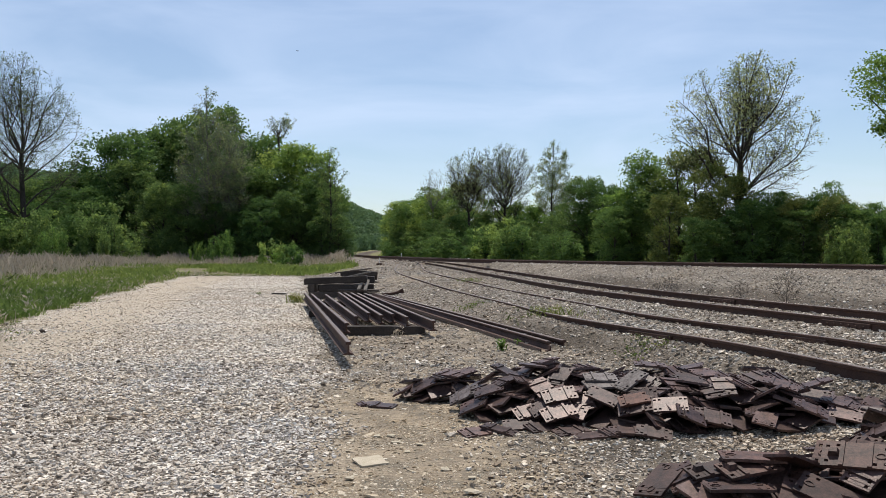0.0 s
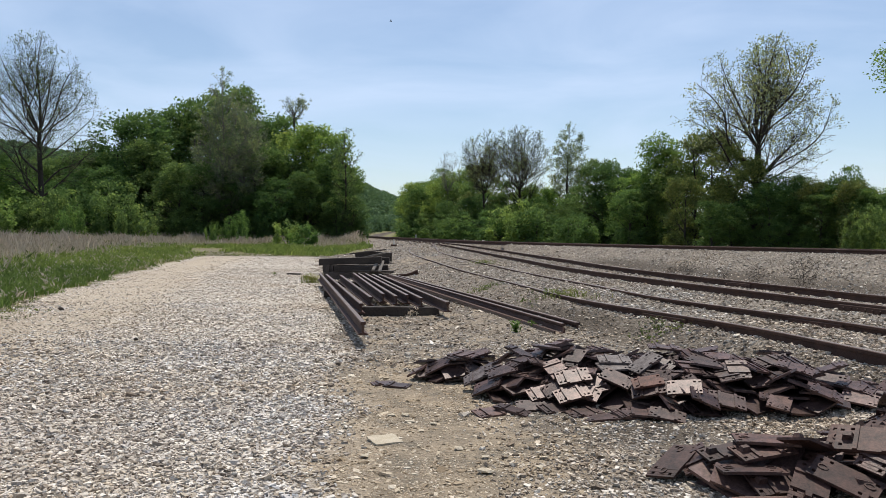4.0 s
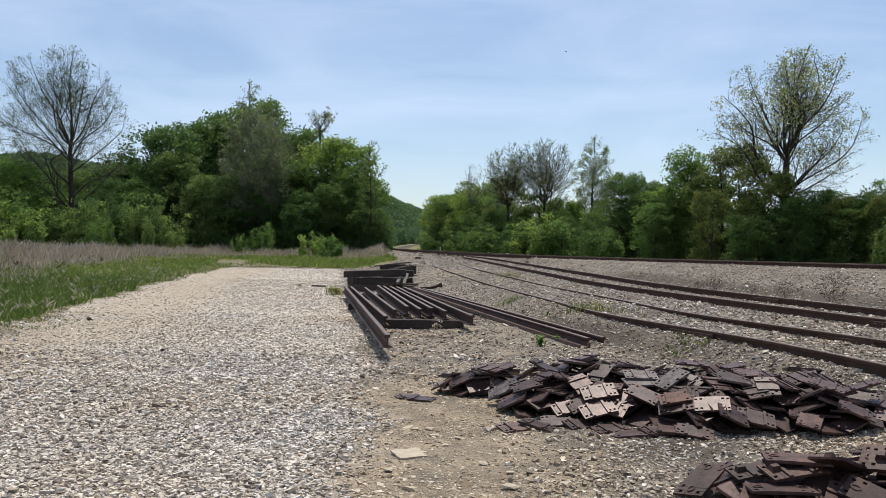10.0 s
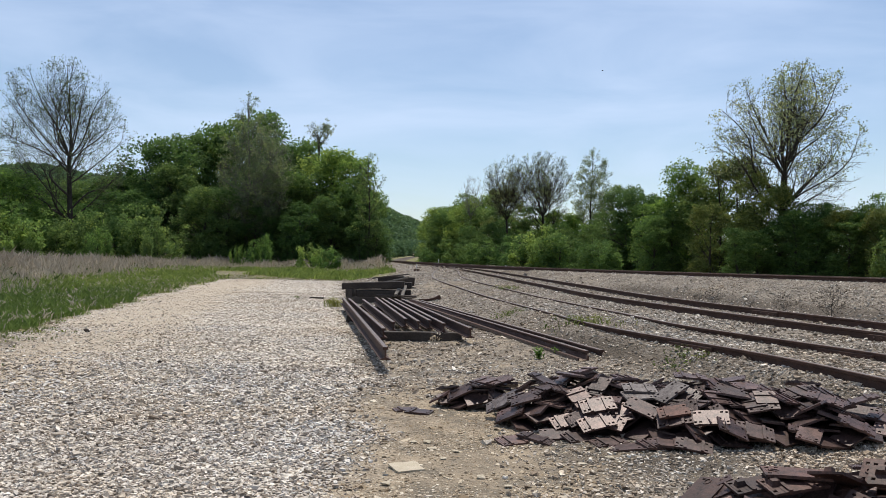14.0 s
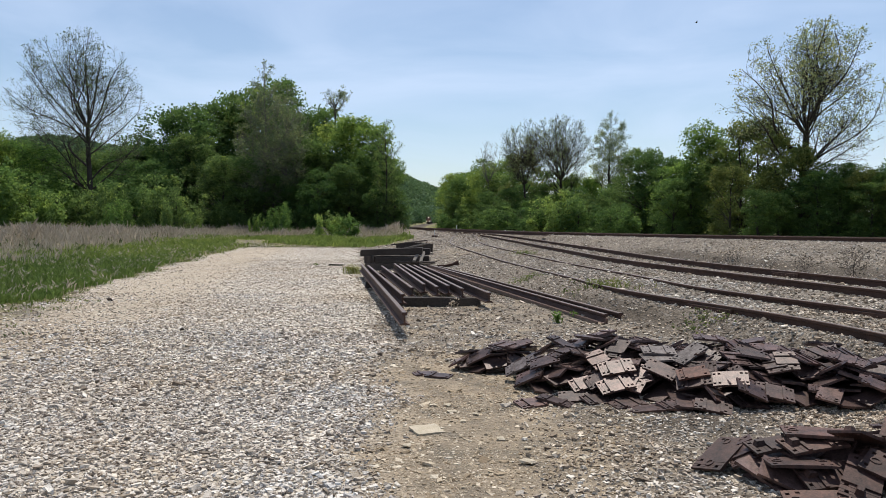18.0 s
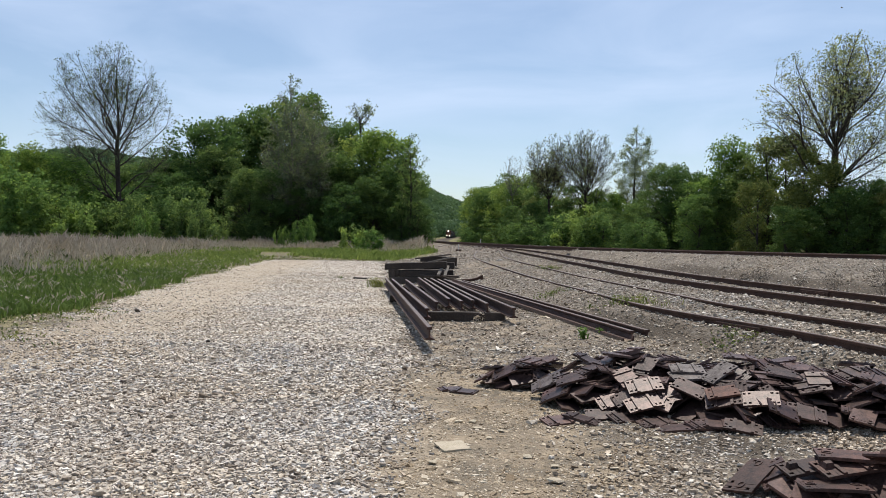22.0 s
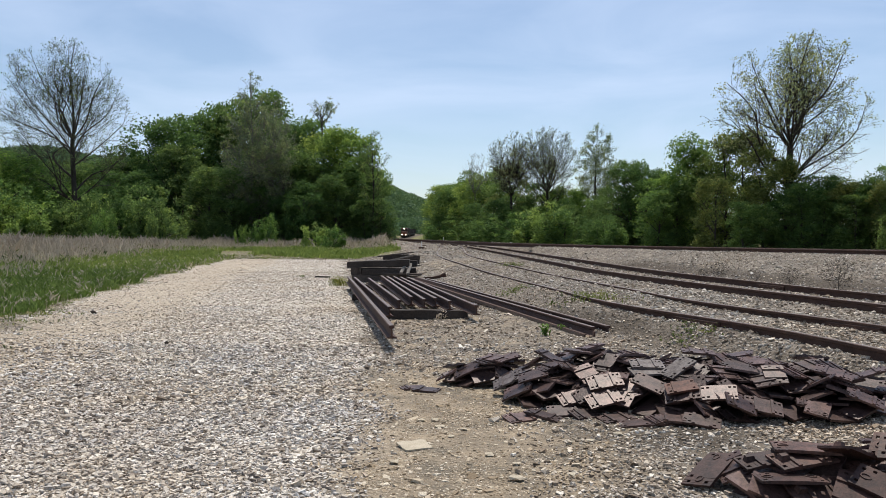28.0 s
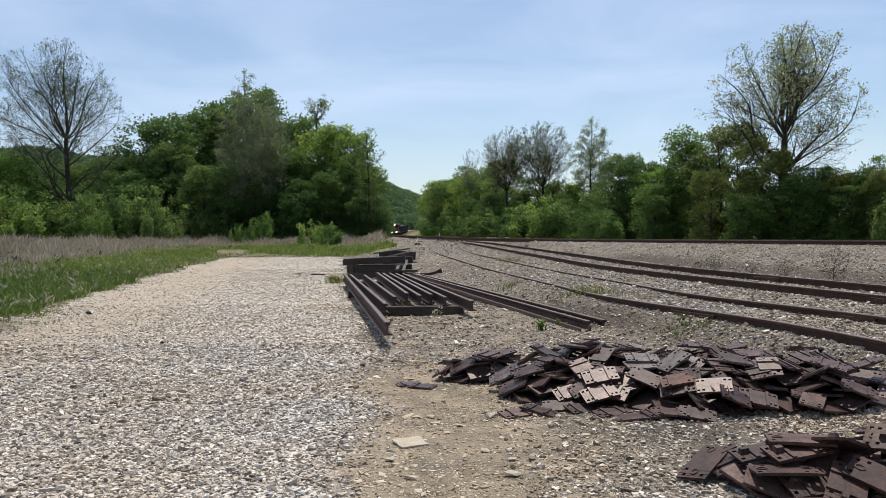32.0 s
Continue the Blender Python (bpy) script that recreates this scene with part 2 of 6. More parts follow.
PALE_ROCK = two_tone("pale_rock", (0.36, 0.30, 0.21), (0.55, 0.47, 0.36), 11, 0.9)
RAIL_RUST = two_tone("rusted_rail_steel", (0.034, 0.0172, 0.0118), (0.100, 0.053, 0.037), 5, 0.8, 0.0, fine=55, relief=0.003)
RAIL_TOP = two_tone("rolled_rail_head", (0.085, 0.060, 0.050), (0.19, 0.145, 0.12), 4, 0.5, 0.25, fine=60, relief=0.002)
PLATE = two_tone("rusted_plate_steel", (0.034, 0.0185, 0.0155), (0.118, 0.068, 0.056), 8, 0.46, 0.15, fine=50, relief=0.004, by_object=True, spread=0.42, crisp=0.11)
PLATE_BROWN = two_tone("brown_rusted_plate_steel", (0.026, 0.0125, 0.0095), (0.098, 0.047, 0.035), 8, 0.62, 0.05, fine=50, relief=0.004, by_object=True, spread=0.4, crisp=0.11)
PLATE_PALE = two_tone("dusty_plate_steel", (0.060, 0.039, 0.034), (0.185, 0.152, 0.138), 9, 0.55, 0.0, fine=45, relief=0.004, by_object=True, spread=0.3, crisp=0.11)
PLATE_RED = two_tone("red_rusted_plate_steel", (0.050, 0.020, 0.013), (0.14, 0.060, 0.040), 8, 0.65, 0.1, fine=45, relief=0.004, by_object=True, spread=0.3, crisp=0.11)
TIMBER = two_tone("creosoted_timber", (0.020, 0.0155, 0.013), (0.085, 0.066, 0.053), 3, 0.85, fine=30, relief=0.006, by_object=True, spread=0.4)
TIMBER_GREY = two_tone("weathered_timber", (0.11, 0.095, 0.08), (0.24, 0.21, 0.18), 4, 0.85, fine=40, relief=0.005)
BARK = two_tone("tree_bark", (0.024, 0.019, 0.015), (0.075, 0.061, 0.05), 4, 0.9, relief=0.02)
BARK_PALE = two_tone("pale_tree_bark", (0.085, 0.072, 0.06), (0.22, 0.20, 0.175), 3, 0.9, relief=0.02)
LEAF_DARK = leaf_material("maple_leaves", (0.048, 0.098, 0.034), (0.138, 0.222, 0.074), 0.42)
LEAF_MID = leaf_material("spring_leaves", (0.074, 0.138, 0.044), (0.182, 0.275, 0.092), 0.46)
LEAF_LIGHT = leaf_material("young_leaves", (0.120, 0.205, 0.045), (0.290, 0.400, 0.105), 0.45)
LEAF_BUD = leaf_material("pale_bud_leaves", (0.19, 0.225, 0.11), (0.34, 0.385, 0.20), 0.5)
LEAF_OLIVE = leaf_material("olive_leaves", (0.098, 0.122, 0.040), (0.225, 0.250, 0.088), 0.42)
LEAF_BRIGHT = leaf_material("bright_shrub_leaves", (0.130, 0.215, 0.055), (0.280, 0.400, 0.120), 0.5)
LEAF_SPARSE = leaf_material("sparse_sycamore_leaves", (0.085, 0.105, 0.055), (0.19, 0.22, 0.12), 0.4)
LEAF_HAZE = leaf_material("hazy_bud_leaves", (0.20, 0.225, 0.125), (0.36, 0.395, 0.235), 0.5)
GRASS = leaf_material("green_grass", (0.125, 0.182, 0.046), (0.28, 0.352, 0.108), 0.5, clump_light=0.35)
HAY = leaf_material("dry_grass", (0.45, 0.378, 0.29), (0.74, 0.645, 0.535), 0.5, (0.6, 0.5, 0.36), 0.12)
# aerial haze over the far woods is put into their bluish leaf colour
HAZED_WOOD = leaf_material("haze_tinted_leaves", (0.064, 0.118, 0.066), (0.120, 0.192, 0.105), 0.3)
FEATHER = two_tone("black_feathers", (0.01, 0.009, 0.008), (0.03, 0.026, 0.022), 8, 0.7)


# ---- mesh helpers ----
def mesh_of(name, verts, faces, mats, smooth=False, slots=None):
    """A mesh from arrays: verts (n, 3) and faces, an (m, k) array or a list of such arrays."""
    faces = faces if isinstance(faces, list) else [faces]
    faces = [np.asarray(f, dtype=np.int32) for f in faces if len(f)]
    me = bpy.data.meshes.new(name)
    verts = np.asarray(verts, dtype=np.float32)
    loops = np.concatenate([f.ravel() for f in faces])
    totals = np.concatenate([np.full(len(f), f.shape[1], dtype=np.int32) for f in faces])
    starts = np.concatenate([[0], np.cumsum(totals)[:-1]]).astype(np.int32)
    me.vertices.add(len(verts))
    me.vertices.foreach_set("co", verts.ravel())
    me.loops.add(len(loops))
    me.loops.foreach_set("vertex_index", loops)
    me.polygons.add(len(totals))
    me.polygons.foreach_set("loop_start", starts)
    me.polygons.foreach_set("loop_total", totals)
    me.polygons.foreach_set("use_smooth", np.full(len(totals), smooth))
    for m in mats if isinstance(mats, (list, tuple)) else [mats]:
        me.materials.append(m)
    if slots is not None:
        me.polygons.foreach_set("material_index", np.asarray(slots, dtype=np.int32))
    me.update(calc_edges=True)
    return me


def under(ob, parent):
    ob.parent = parent
    return ob


def part(name, bm, mat, parent, label="", smooth=False):
    """Links a bmesh as one mesh object under a thing or a part."""
    me = bpy.data.meshes.new(name)
    bm.normal_update()
    bm.to_mesh(me)
    bm.free()
    me.materials.append(mat)
    if smooth:
        me.polygons.foreach_set("use_smooth", [True] * len(me.polygons))
    ob = new(name, me)
    if parent:
        ob.parent = parent
    return tagged(ob, label)


def box(bm, x0, x1, y0, y1, z0, z1, bevel=0.0):
    g = bmesh.ops.create_cube(bm, size=1)["verts"]
    bmesh.ops.transform(bm, matrix=Matrix.LocRotScale(((x0 + x1) / 2, (y0 + y1) / 2, (z0 + z1) / 2), None, (x1 - x0, y1 - y0, z1 - z0)), verts=g)
    if bevel:
        es = list({e for v in g for e in v.link_edges})
        bmesh.ops.bevel(bm, geom=es, offset=bevel, segments=1, affect="EDGES", profile=0.5)
    return bm


def drum(bm, x, y, z, r, h, axis="Z", seg=14):
    turn = {"Z": Euler((0, 0, 0)), "X": Euler((0, math.pi / 2, 0)), "Y": Euler((math.pi / 2, 0, 0))}[axis]
    bmesh.ops.create_cone(bm, cap_ends=True, segments=seg, radius1=r, radius2=r, depth=h, matrix=Matrix.LocRotScale((x, y, z), turn, None))
    return bm


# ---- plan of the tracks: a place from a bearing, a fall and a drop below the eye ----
EYE, LENS = 1.5, 1443.9


def spot(x, y, drop):
    """The place seen at bearing x and fall y, that many metres below the eye."""
    d = LENS * drop / (y - 445.0)
    return ((x - 784.0) / LENS * d, d, EYE - drop)


def along(bearing, d, z):
    return ((bearing - 784.0) / LENS * d, d, z)


def spline(points, step=1.0):
    """A smooth line through the points, resampled."""
    p = np.array(points, dtype=float)
    q = np.vstack([2 * p[0] - p[1], p, 2 * p[-1] - p[-2]])
    out = []
    for i in range(len(p) - 1):
        a, b, c, d = q[i:i + 4]
        n = max(2, int(np.linalg.norm(c - b) / step))
        # centripetal form, which does not overshoot uneven spacing
        t0 = 0.0
        t1 = t0 + np.linalg.norm(b - a) ** 0.5
        t2 = t1 + np.linalg.norm(c - b) ** 0.5
        t3 = t2 + np.linalg.norm(d - c) ** 0.5
        for t in np.linspace(t1, t2, n, endpoint=False):
            a1 = (t1 - t) / (t1 - t0) * a + (t - t0) / (t1 - t0) * b
            a2 = (t2 - t) / (t2 - t1) * b + (t - t1) / (t2 - t1) * c
            a3 = (t3 - t) / (t3 - t2) * c + (t - t2) / (t3 - t2) * d
            b1 = (t2 - t) / (t2 - t0) * a1 + (t - t0) / (t2 - t0) * a2
            b2 = (t3 - t) / (t3 - t1) * a2 + (t - t1) / (t3 - t1) * a3
            out.append((t2 - t) / (t2 - t1) * b1 + (t - t1) / (t2 - t1) * b2)
    out.append(p[-1])
    return np.array(out)


GAUGE = 1.505
# left rail heads of the near siding, the second siding and the main line
SIDING = spline([(12.4, -10.2, 0.33), spot(1568, 657, 1.12), spot(1500, 644, 1.10), spot(1300, 606, 1.08), spot(1000, 560, 1.06), spot(900, 536.5, 1.05),
                 spot(800, 512.5, 1.04), spot(750, 497.5, 1.0), spot(701, 480, 0.95), spot(705, 467, 0.85), spot(700, 461.5, 0.75)], 0.5)
SECOND = spline([(17.5, -12.0, 0.5), (8.6, 4.0, 0.53), spot(1500, 564, 0.97), spot(1000, 507, 0.92), spot(900, 490, 0.88), spot(850, 481.5, 0.86), spot(800, 472.5, 0.84),
                 spot(750, 464.5, 0.80), spot(700, 460.2, 0.72), spot(650, 456.0, 0.60), spot(620, 452.8, 0.50)], 0.7)
MAIN = spline([(26.5, -8.0, 1.16), (16.6, 9.0, 1.15), spot(1500, 469, 0.37), spot(1000, 462.5, 0.45), spot(800, 458.7, 0.45), spot(700, 455.0, 0.45), spot(650, 453.2, 0.45),
               spot(620, 452, 0.45), along(605, 122, 0.98), along(608, 200, 0.6), along(627, 300, -0.3), along(635, 354, -0.1), along(645, 417, 0.6), along(650, 462, 0.9),
               along(657, 534, 1.3), along(664, 600, 1.8), along(677, 720, 2.6), along(705, 920, 4.0), along(740, 1150, 5.5)], 1.5)


def aside(line, dx):
    """The line shifted dx to its right, seen along it."""
    t = np.gradient(line[:, :2], axis=0)
    t /= np.linalg.norm(t, axis=1)[:, None]
    out = line.copy()
    out[:, 0] += t[:, 1] * dx
    out[:, 1] -= t[:, 0] * dx
    return out


_ca, _cb, _cm = aside(SIDING, GAUGE / 2), aside(SECOND, GAUGE / 2), aside(MAIN, GAUGE / 2)


def ground_rows(xs, y):
    """Heights of the ground along one line across the place."""
    xm, zm = np.interp(y, _cm[:, 1], _cm[:, 0]), np.interp(y, _cm[:, 1], _cm[:, 2])
    if y < _cm[0, 1]:
        xm += (_cm[0, 1] - y) * 0.55
    xb, zb = (np.interp(y, _cb[:, 1], _cb[:, 0]), np.interp(y, _cb[:, 1], _cb[:, 2])) if y < 88 else (xm - 1.2, zm)
    xa, za = (np.interp(y, _ca[:, 1], _ca[:, 0]), np.interp(y, _ca[:, 1], _ca[:, 2])) if y < 60 else (xb - 1.2, zb)
    if y < _ca[0, 1]:
        xa, xb = xa + (_ca[0, 1] - y) * 0.5, xb + max(0, _cb[0, 1] - y) * 0.5
    xb, xm = max(xb, xa + 0.6), max(xm, max(xb, xa + 0.6) + 0.6)
    field = np.interp(y, [-50, 26, 60, 130, 300, 460, 900, 1500], [0, 0, 0.3, 0.25, -0.6, 0.2, 3.0, 5.0])
    sunk = np.interp(y, [8, 13, 16, 60], [0.108, 0.08, 0.032, 0.042])
    foot = min(za - 0.12, np.interp(y, [0, 12, 22, 32, 60], [0.06, 0.10, 0.22, 0.35, 0.6]))
    reach = np.interp(y, [0, 15, 40, 80], [1.7, 2.6, 4.0, 5.5])
    px = [xa - 60, xa - reach - 1.0, xa - reach * 0.6, xa - 1.0, xa + 1.0, max(xb - 1.05, xa + 1.05), max(xb + 1.05, xa + 1.1)]
    pz = [field, field, foot, za - sunk, za - sunk, zb - 0.118, zb - 0.125]
    gap = xm - xb
    if gap > 4.5:
        px += [xb + gap * 0.4]
        pz += [min(zb, zm) - 0.24]
    px += [max(xm - 1.5, px[-1] + 0.05), max(xm + 2.2, px[-1] + 0.1), xm + 6, xm + 60]
    pz += [zm - 0.12, zm - 0.125, zm - 0.75, zm - 0.9]
    order = np.argsort(px)
    return np.interp(xs, np.array(px)[order], np.array(pz)[order])


def ground_z(x, y):
    return float(ground_rows(np.array([x]), y)[0])


def road_edges(y):
    """Left and right edge of the crushed-stone drive."""
    left = np.interp(y, [0, 5, 10, 13, 16, 20.6, 28.9, 37, 45, 50], [-7.0, -7.2, -7.9, -8.4, -8.8, -9.9, -11.7, -13, -14, -14.5]) + 0.14 * np.sin(y * 0.85 + 0.6) + 0.08 * np.sin(y * 2.1)
    right = np.interp(y, [0, 5, 6.1, 8.5, 10.6, 18.8, 28.9, 41, 50], [-0.5, -0.78, -0.97, -1.3, -1.5, -3.0, -4.9, -7.0, -8.5]) + 0.13 * np.sin(y * 1.9 + 1.0) + 0.07 * np.sin(y * 4.7)
    return left, right


def zone_of(x, y):
    """Weights of crushed stone, bare earth and turf."""
    left, right = road_edges(y)
    ramp01 = lambda d, w: np.clip(d / w + 0.5, 0, 1)
    road = ramp01(x - left, 0.9) * ramp01(right - x, 0.7) * ramp01(43.5 - y, 4)
    earth = ramp01(x - right, 0.5) * ramp01(0.9 - 0.02 * y - x, 1.6) * ramp01(9.6 - y, 2.4) * 0.95
    earth = np.maximum(earth, 0.62 * np.exp(-((x + 1.2) / 1.8) ** 2 - ((y - 31) / 5.0) ** 2))
    earth = np.maximum(earth, 0.45 * ramp01(x - right, 0.8) * ramp01(1.5 - x, 2) * ramp01(16 - y, 3))
    trail = np.exp(-((x - (-0.30 * y - 0.4)) / np.interp(y, [44, 52, 64, 80], [4.5, 2.6, 1.5, 1.2])) ** 2) * ramp01(y - 45, 4) * ramp01(59 - y, 8)
    earth = np.maximum(earth, 0.84 * np.exp(-((x - left - 1.6) / 1.8) ** 2) * ramp01(46 - y, 10) * ramp01(y - 7, 4))
    earth = np.maximum(earth, 0.5 * np.exp(-((x + 3.4) / 1.3) ** 2 - ((y - 16) / 4.0) ** 2))
    xm, xa = np.interp(y, _cm[:, 1], _cm[:, 0]), np.interp(y, _ca[:, 1], _ca[:, 0])
    turf = np.maximum(ramp01(left - x, 0.9), ramp01(y - 45, 4) * ramp01(np.interp(y, [50, 60, 90, 130, 200], [-5.5, -6.5, -12.2, -17, -27]) - x, 3))
    turf = np.maximum(turf, ramp01(x - xm - np.interp(y, [0, 120, 160], [5.5, 5.5, 16.0]), 2.5))
    turf = np.maximum(turf, ramp01(y - 140, 20) * ramp01(np.abs(x - xm) - 11.0, 3))
    turf = np.where(y > 140, ramp01(np.abs(x - xm) - np.interp(y, [140, 250, 330], [18.0, 8.0, 3.4]), 3), turf)
    mud = np.exp(-((x - left - 0.2) / 1.2) ** 2) * ramp01(14.8 - y, 3)
    turf = np.maximum(turf * (1 - 0.5 * trail) * (1 - 0.3 * mud), 0.5 * mud)
    road = road * (1 - 0.75 * mud)
    earth = np.maximum(earth * (1 - turf * 0.7), 0.32 * trail)
    earth = np.maximum(earth, 0.5 * mud)
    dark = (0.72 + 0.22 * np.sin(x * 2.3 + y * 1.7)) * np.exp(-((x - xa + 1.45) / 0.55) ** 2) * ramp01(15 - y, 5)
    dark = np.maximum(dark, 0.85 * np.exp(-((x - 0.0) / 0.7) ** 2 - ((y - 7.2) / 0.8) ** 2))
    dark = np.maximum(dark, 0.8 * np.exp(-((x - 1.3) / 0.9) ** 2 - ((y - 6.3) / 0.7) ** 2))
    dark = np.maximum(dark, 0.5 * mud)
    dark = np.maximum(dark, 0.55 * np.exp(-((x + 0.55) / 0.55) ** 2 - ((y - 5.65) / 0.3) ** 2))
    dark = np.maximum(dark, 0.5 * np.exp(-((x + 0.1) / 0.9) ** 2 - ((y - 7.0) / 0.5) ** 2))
    dark = np.maximum(dark, ramp01(y - 215, 60))
    xb = np.interp(y, _cb[:, 1], _cb[:, 0])
    dark = np.maximum(dark, 0.74 * np.exp(-((x - xb - 0.42 * (xm - xb)) / 1.0) ** 2) * ramp01(xm - xb - 4.5, 1.5) * ramp01(33 - y, 6))
    return road, earth, turf, dark


RELIEF = {}


def relief(x, y):
    """Heights of the built ground at many places at once."""
    xs, ys, zs = RELIEF["xs"], RELIEF["ys"], RELIEF["zs"]
    i = np.clip(np.searchsorted(xs, x) - 1, 0, len(xs) - 2)
    j = np.clip(np.searchsorted(ys, y) - 1, 0, len(ys) - 2)
    u, v = (x - xs[i]) / (xs[i + 1] - xs[i]), (y - ys[j]) / (ys[j + 1] - ys[j])
    return (1 - v) * ((1 - u) * zs[j, i] + u * zs[j, i + 1]) + v * ((1 - u) * zs[j + 1, i] + u * zs[j + 1, i + 1])


def build_ground():
    def grow(a, b, far, f=1.09):
        out, s = [a], b
        while abs(out[-1]) < far:
            out.append(out[-1] + s)
            s *= f
        return np.array(out[1:])

    xs = np.concatenate([grow(-14, -0.2, 3500)[::-1], np.arange(-14, 18, 0.2), grow(18, 0.2, 3500)])
    ys = np.concatenate([grow(-2, -0.3, 2500, 1.15)[::-1], np.arange(-2, 4.4, 0.4), np.arange(4.4, 32, 0.2), grow(32, 0.2, 4500, 1.035)])
    zs = np.array([ground_rows(xs, y) for y in ys])
    for j, y in enumerate(ys):
        if -3 < y < 34:
            near = np.nonzero((xs > -15) & (xs < 19))[0]
            for i in near:
                zs[j, i] += 0.016 * noise.noise((xs[i] * 1.3, y * 1.3, 0)) + 0.010 * noise.noise((xs[i] * 4.0, y * 4.0, 3)) - 0.01
    RELIEF.update(xs=xs, ys=ys, zs=zs)
    gx, gy = np.meshgrid(xs, ys)
    v = np.stack([gx, gy, zs], -1).reshape(-1, 3)
    w, h = len(xs), len(ys)
    i = (np.arange(h - 1)[:, None] * w + np.arange(w - 1)[None, :]).ravel()
    me = mesh_of("ground", v, np.stack([i, i + 1, i + w + 1, i + w], 1), GROUND, True)
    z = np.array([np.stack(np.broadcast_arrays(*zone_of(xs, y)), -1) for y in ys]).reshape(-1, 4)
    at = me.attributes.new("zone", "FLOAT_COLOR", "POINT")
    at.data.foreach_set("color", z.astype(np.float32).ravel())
    return tagged(new("ground", me), "yard ground of crushed limestone, bare earth, ballast and turf", "ground", kind="structure")


build_ground()


# ---- rails ----
RAIL_H = 0.172
PROFILE = [(-0.07, 0), (0.07, 0), (0.07, 0.012), (0.012, 0.034), (0.009, 0.125), (0.034, 0.137), (0.036, 0.166), (0.026, 0.172),
           (-0.026, 0.172), (-0.036, 0.166), (-0.034, 0.137), (-0.009, 0.125), (-0.012, 0.034), (-0.07, 0.012)]


def rail_mesh(line, top=True, rolled=False):
    """A rail whose head runs along the line."""
    line = np.asarray(line, dtype=float)
    t = np.gradient(line, axis=0)
    t /= np.linalg.norm(t, axis=1)[:, None]
    side = np.cross(t, (0, 0, 1.0))
    side /= np.linalg.norm(side, axis=1)[:, None]
    up = np.cross(side, t)
    k = len(PROFILE)
    pr = np.array(PROFILE)
    if rolled:
        pr = np.stack([pr[:, 1] - 0.086, pr[:, 0] * -1 + 0.102], 1)
    v = (line[:, None, :] + side[:, None, :] * pr[None, :, :1] + up[:, None, :] * (pr[None, :, 1:] - RAIL_H)).reshape(-1, 3)
    n = len(line)
    i = (np.arange(n - 1)[:, None] * k + np.arange(k)[None, :]).ravel()
    j = (np.arange(n - 1)[:, None] * k + (np.arange(k) + 1)[None, :] % k).ravel()
    quads = np.stack([i, j, j + k, i + k], 1)
    slots = np.tile(np.array([1 if 7 <= q <= 7 and top else 0 for q in range(k)]), n - 1)
    caps = np.array([list(range(k))[::-1], [(n - 1) * k + q for q in range(k)]])
    return mesh_of("rail", v, [quads, caps], [RAIL_RUST, RAIL_TOP], False, np.concatenate([slots, [0, 0]]))


def track(line, label):
    t = tagged(new("railway_track"), label, "railway track")
    for dx, name in ((0, "rail"), (GAUGE, "rail")):
        under(new(name, rail_mesh(aside(line, dx))), t)
    return t


track(SIDING, "rusty disused siding track half sunk in gravel")
track(SECOND, "rusty second siding track on grey ballast")
track(MAIN, "main line railway track on a raised ballast bed")


# ---- trees ----
def tubes(segs, sides):
    """Tapered tubes: segs rows of p0, p1, r0, r1."""
    s = np.asarray(segs, dtype=float)
    d = s[:, 3:6] - s[:, :3]
    d /= np.maximum(np.linalg.norm(d, axis=1), 1e-6)[:, None]
    ref = np.where(np.abs(d[:, 2:3]) > 0.9, np.array([[1.0, 0, 0]]), np.array([[0, 0, 1.0]]))
    u = np.cross(d, ref)
    u /= np.linalg.norm(u, axis=1)[:, None]
    w = np.cross(d, u)
    a = np.arange(sides) * 2 * np.pi / sides
    ring = u[:, None, :] * np.cos(a)[None, :, None] + w[:, None, :] * np.sin(a)[None, :, None]
    v0 = s[:, None, :3] + ring * s[:, 6][:, None, None]
    v1 = s[:, None, 3:6] + ring * s[:, 7][:, None, None]
    v = np.concatenate([v0, v1], 1).reshape(-1, 3)
    base = np.arange(len(s))[:, None] * 2 * sides
    i = np.arange(sides)[None, :]
    j = (np.arange(sides)[None, :] + 1) % sides
    f = np.stack([base + i, base + j, base + sides + j, base + sides + i], -1).reshape(-1, 4)
    return v, f


def leaves(rng, centres, per, spread, size):
    """Small folded leaf clumps scattered round the centres."""
    off = np.clip(rng.normal(0, 1, (len(centres) * per, 3)), -1.5, 1.5)
    c = np.repeat(centres, per, axis=0) + off * spread * (1, 1, 0.7)
    n = len(c)
    # most leaves turn their upper side to the sky
    k = rng.normal(0, 0.55, (n, 3)) + (0, 0, 0.62)
    k /= np.linalg.norm(k, axis=1)[:, None]
    a = np.cross(k, rng.normal(0, 1, (n, 3)))
    a /= np.maximum(np.linalg.norm(a, axis=1), 1e-6)[:, None]
    b = np.cross(k, a)
    s = size * rng.uniform(0.55, 1.35, (n, 1))
    v = np.stack([c - a * s * 0.5, c + b * s * 0.36 + k * s * 0.10, c + a * s * 0.55, c - b * s * 0.36 + k * s * 0.12], 1).reshape(-1, 3)
    return v, np.arange(n * 4).reshape(n, 4)


def nearest(points, nodes, rise=0.5):
    """For each point, the node that a branch to it would grow from."""
    out = np.empty(len(points), dtype=int)
    for a in range(0, len(points), 400):
        p = points[a:a + 400]
        d = np.linalg.norm(p[:, None] - nodes[None], axis=2) + np.maximum(0, nodes[None, :, 2] - p[:, None, 2] + 0.05) * rise * 3
        out[a:a + 400] = d.argmin(1)
    return out


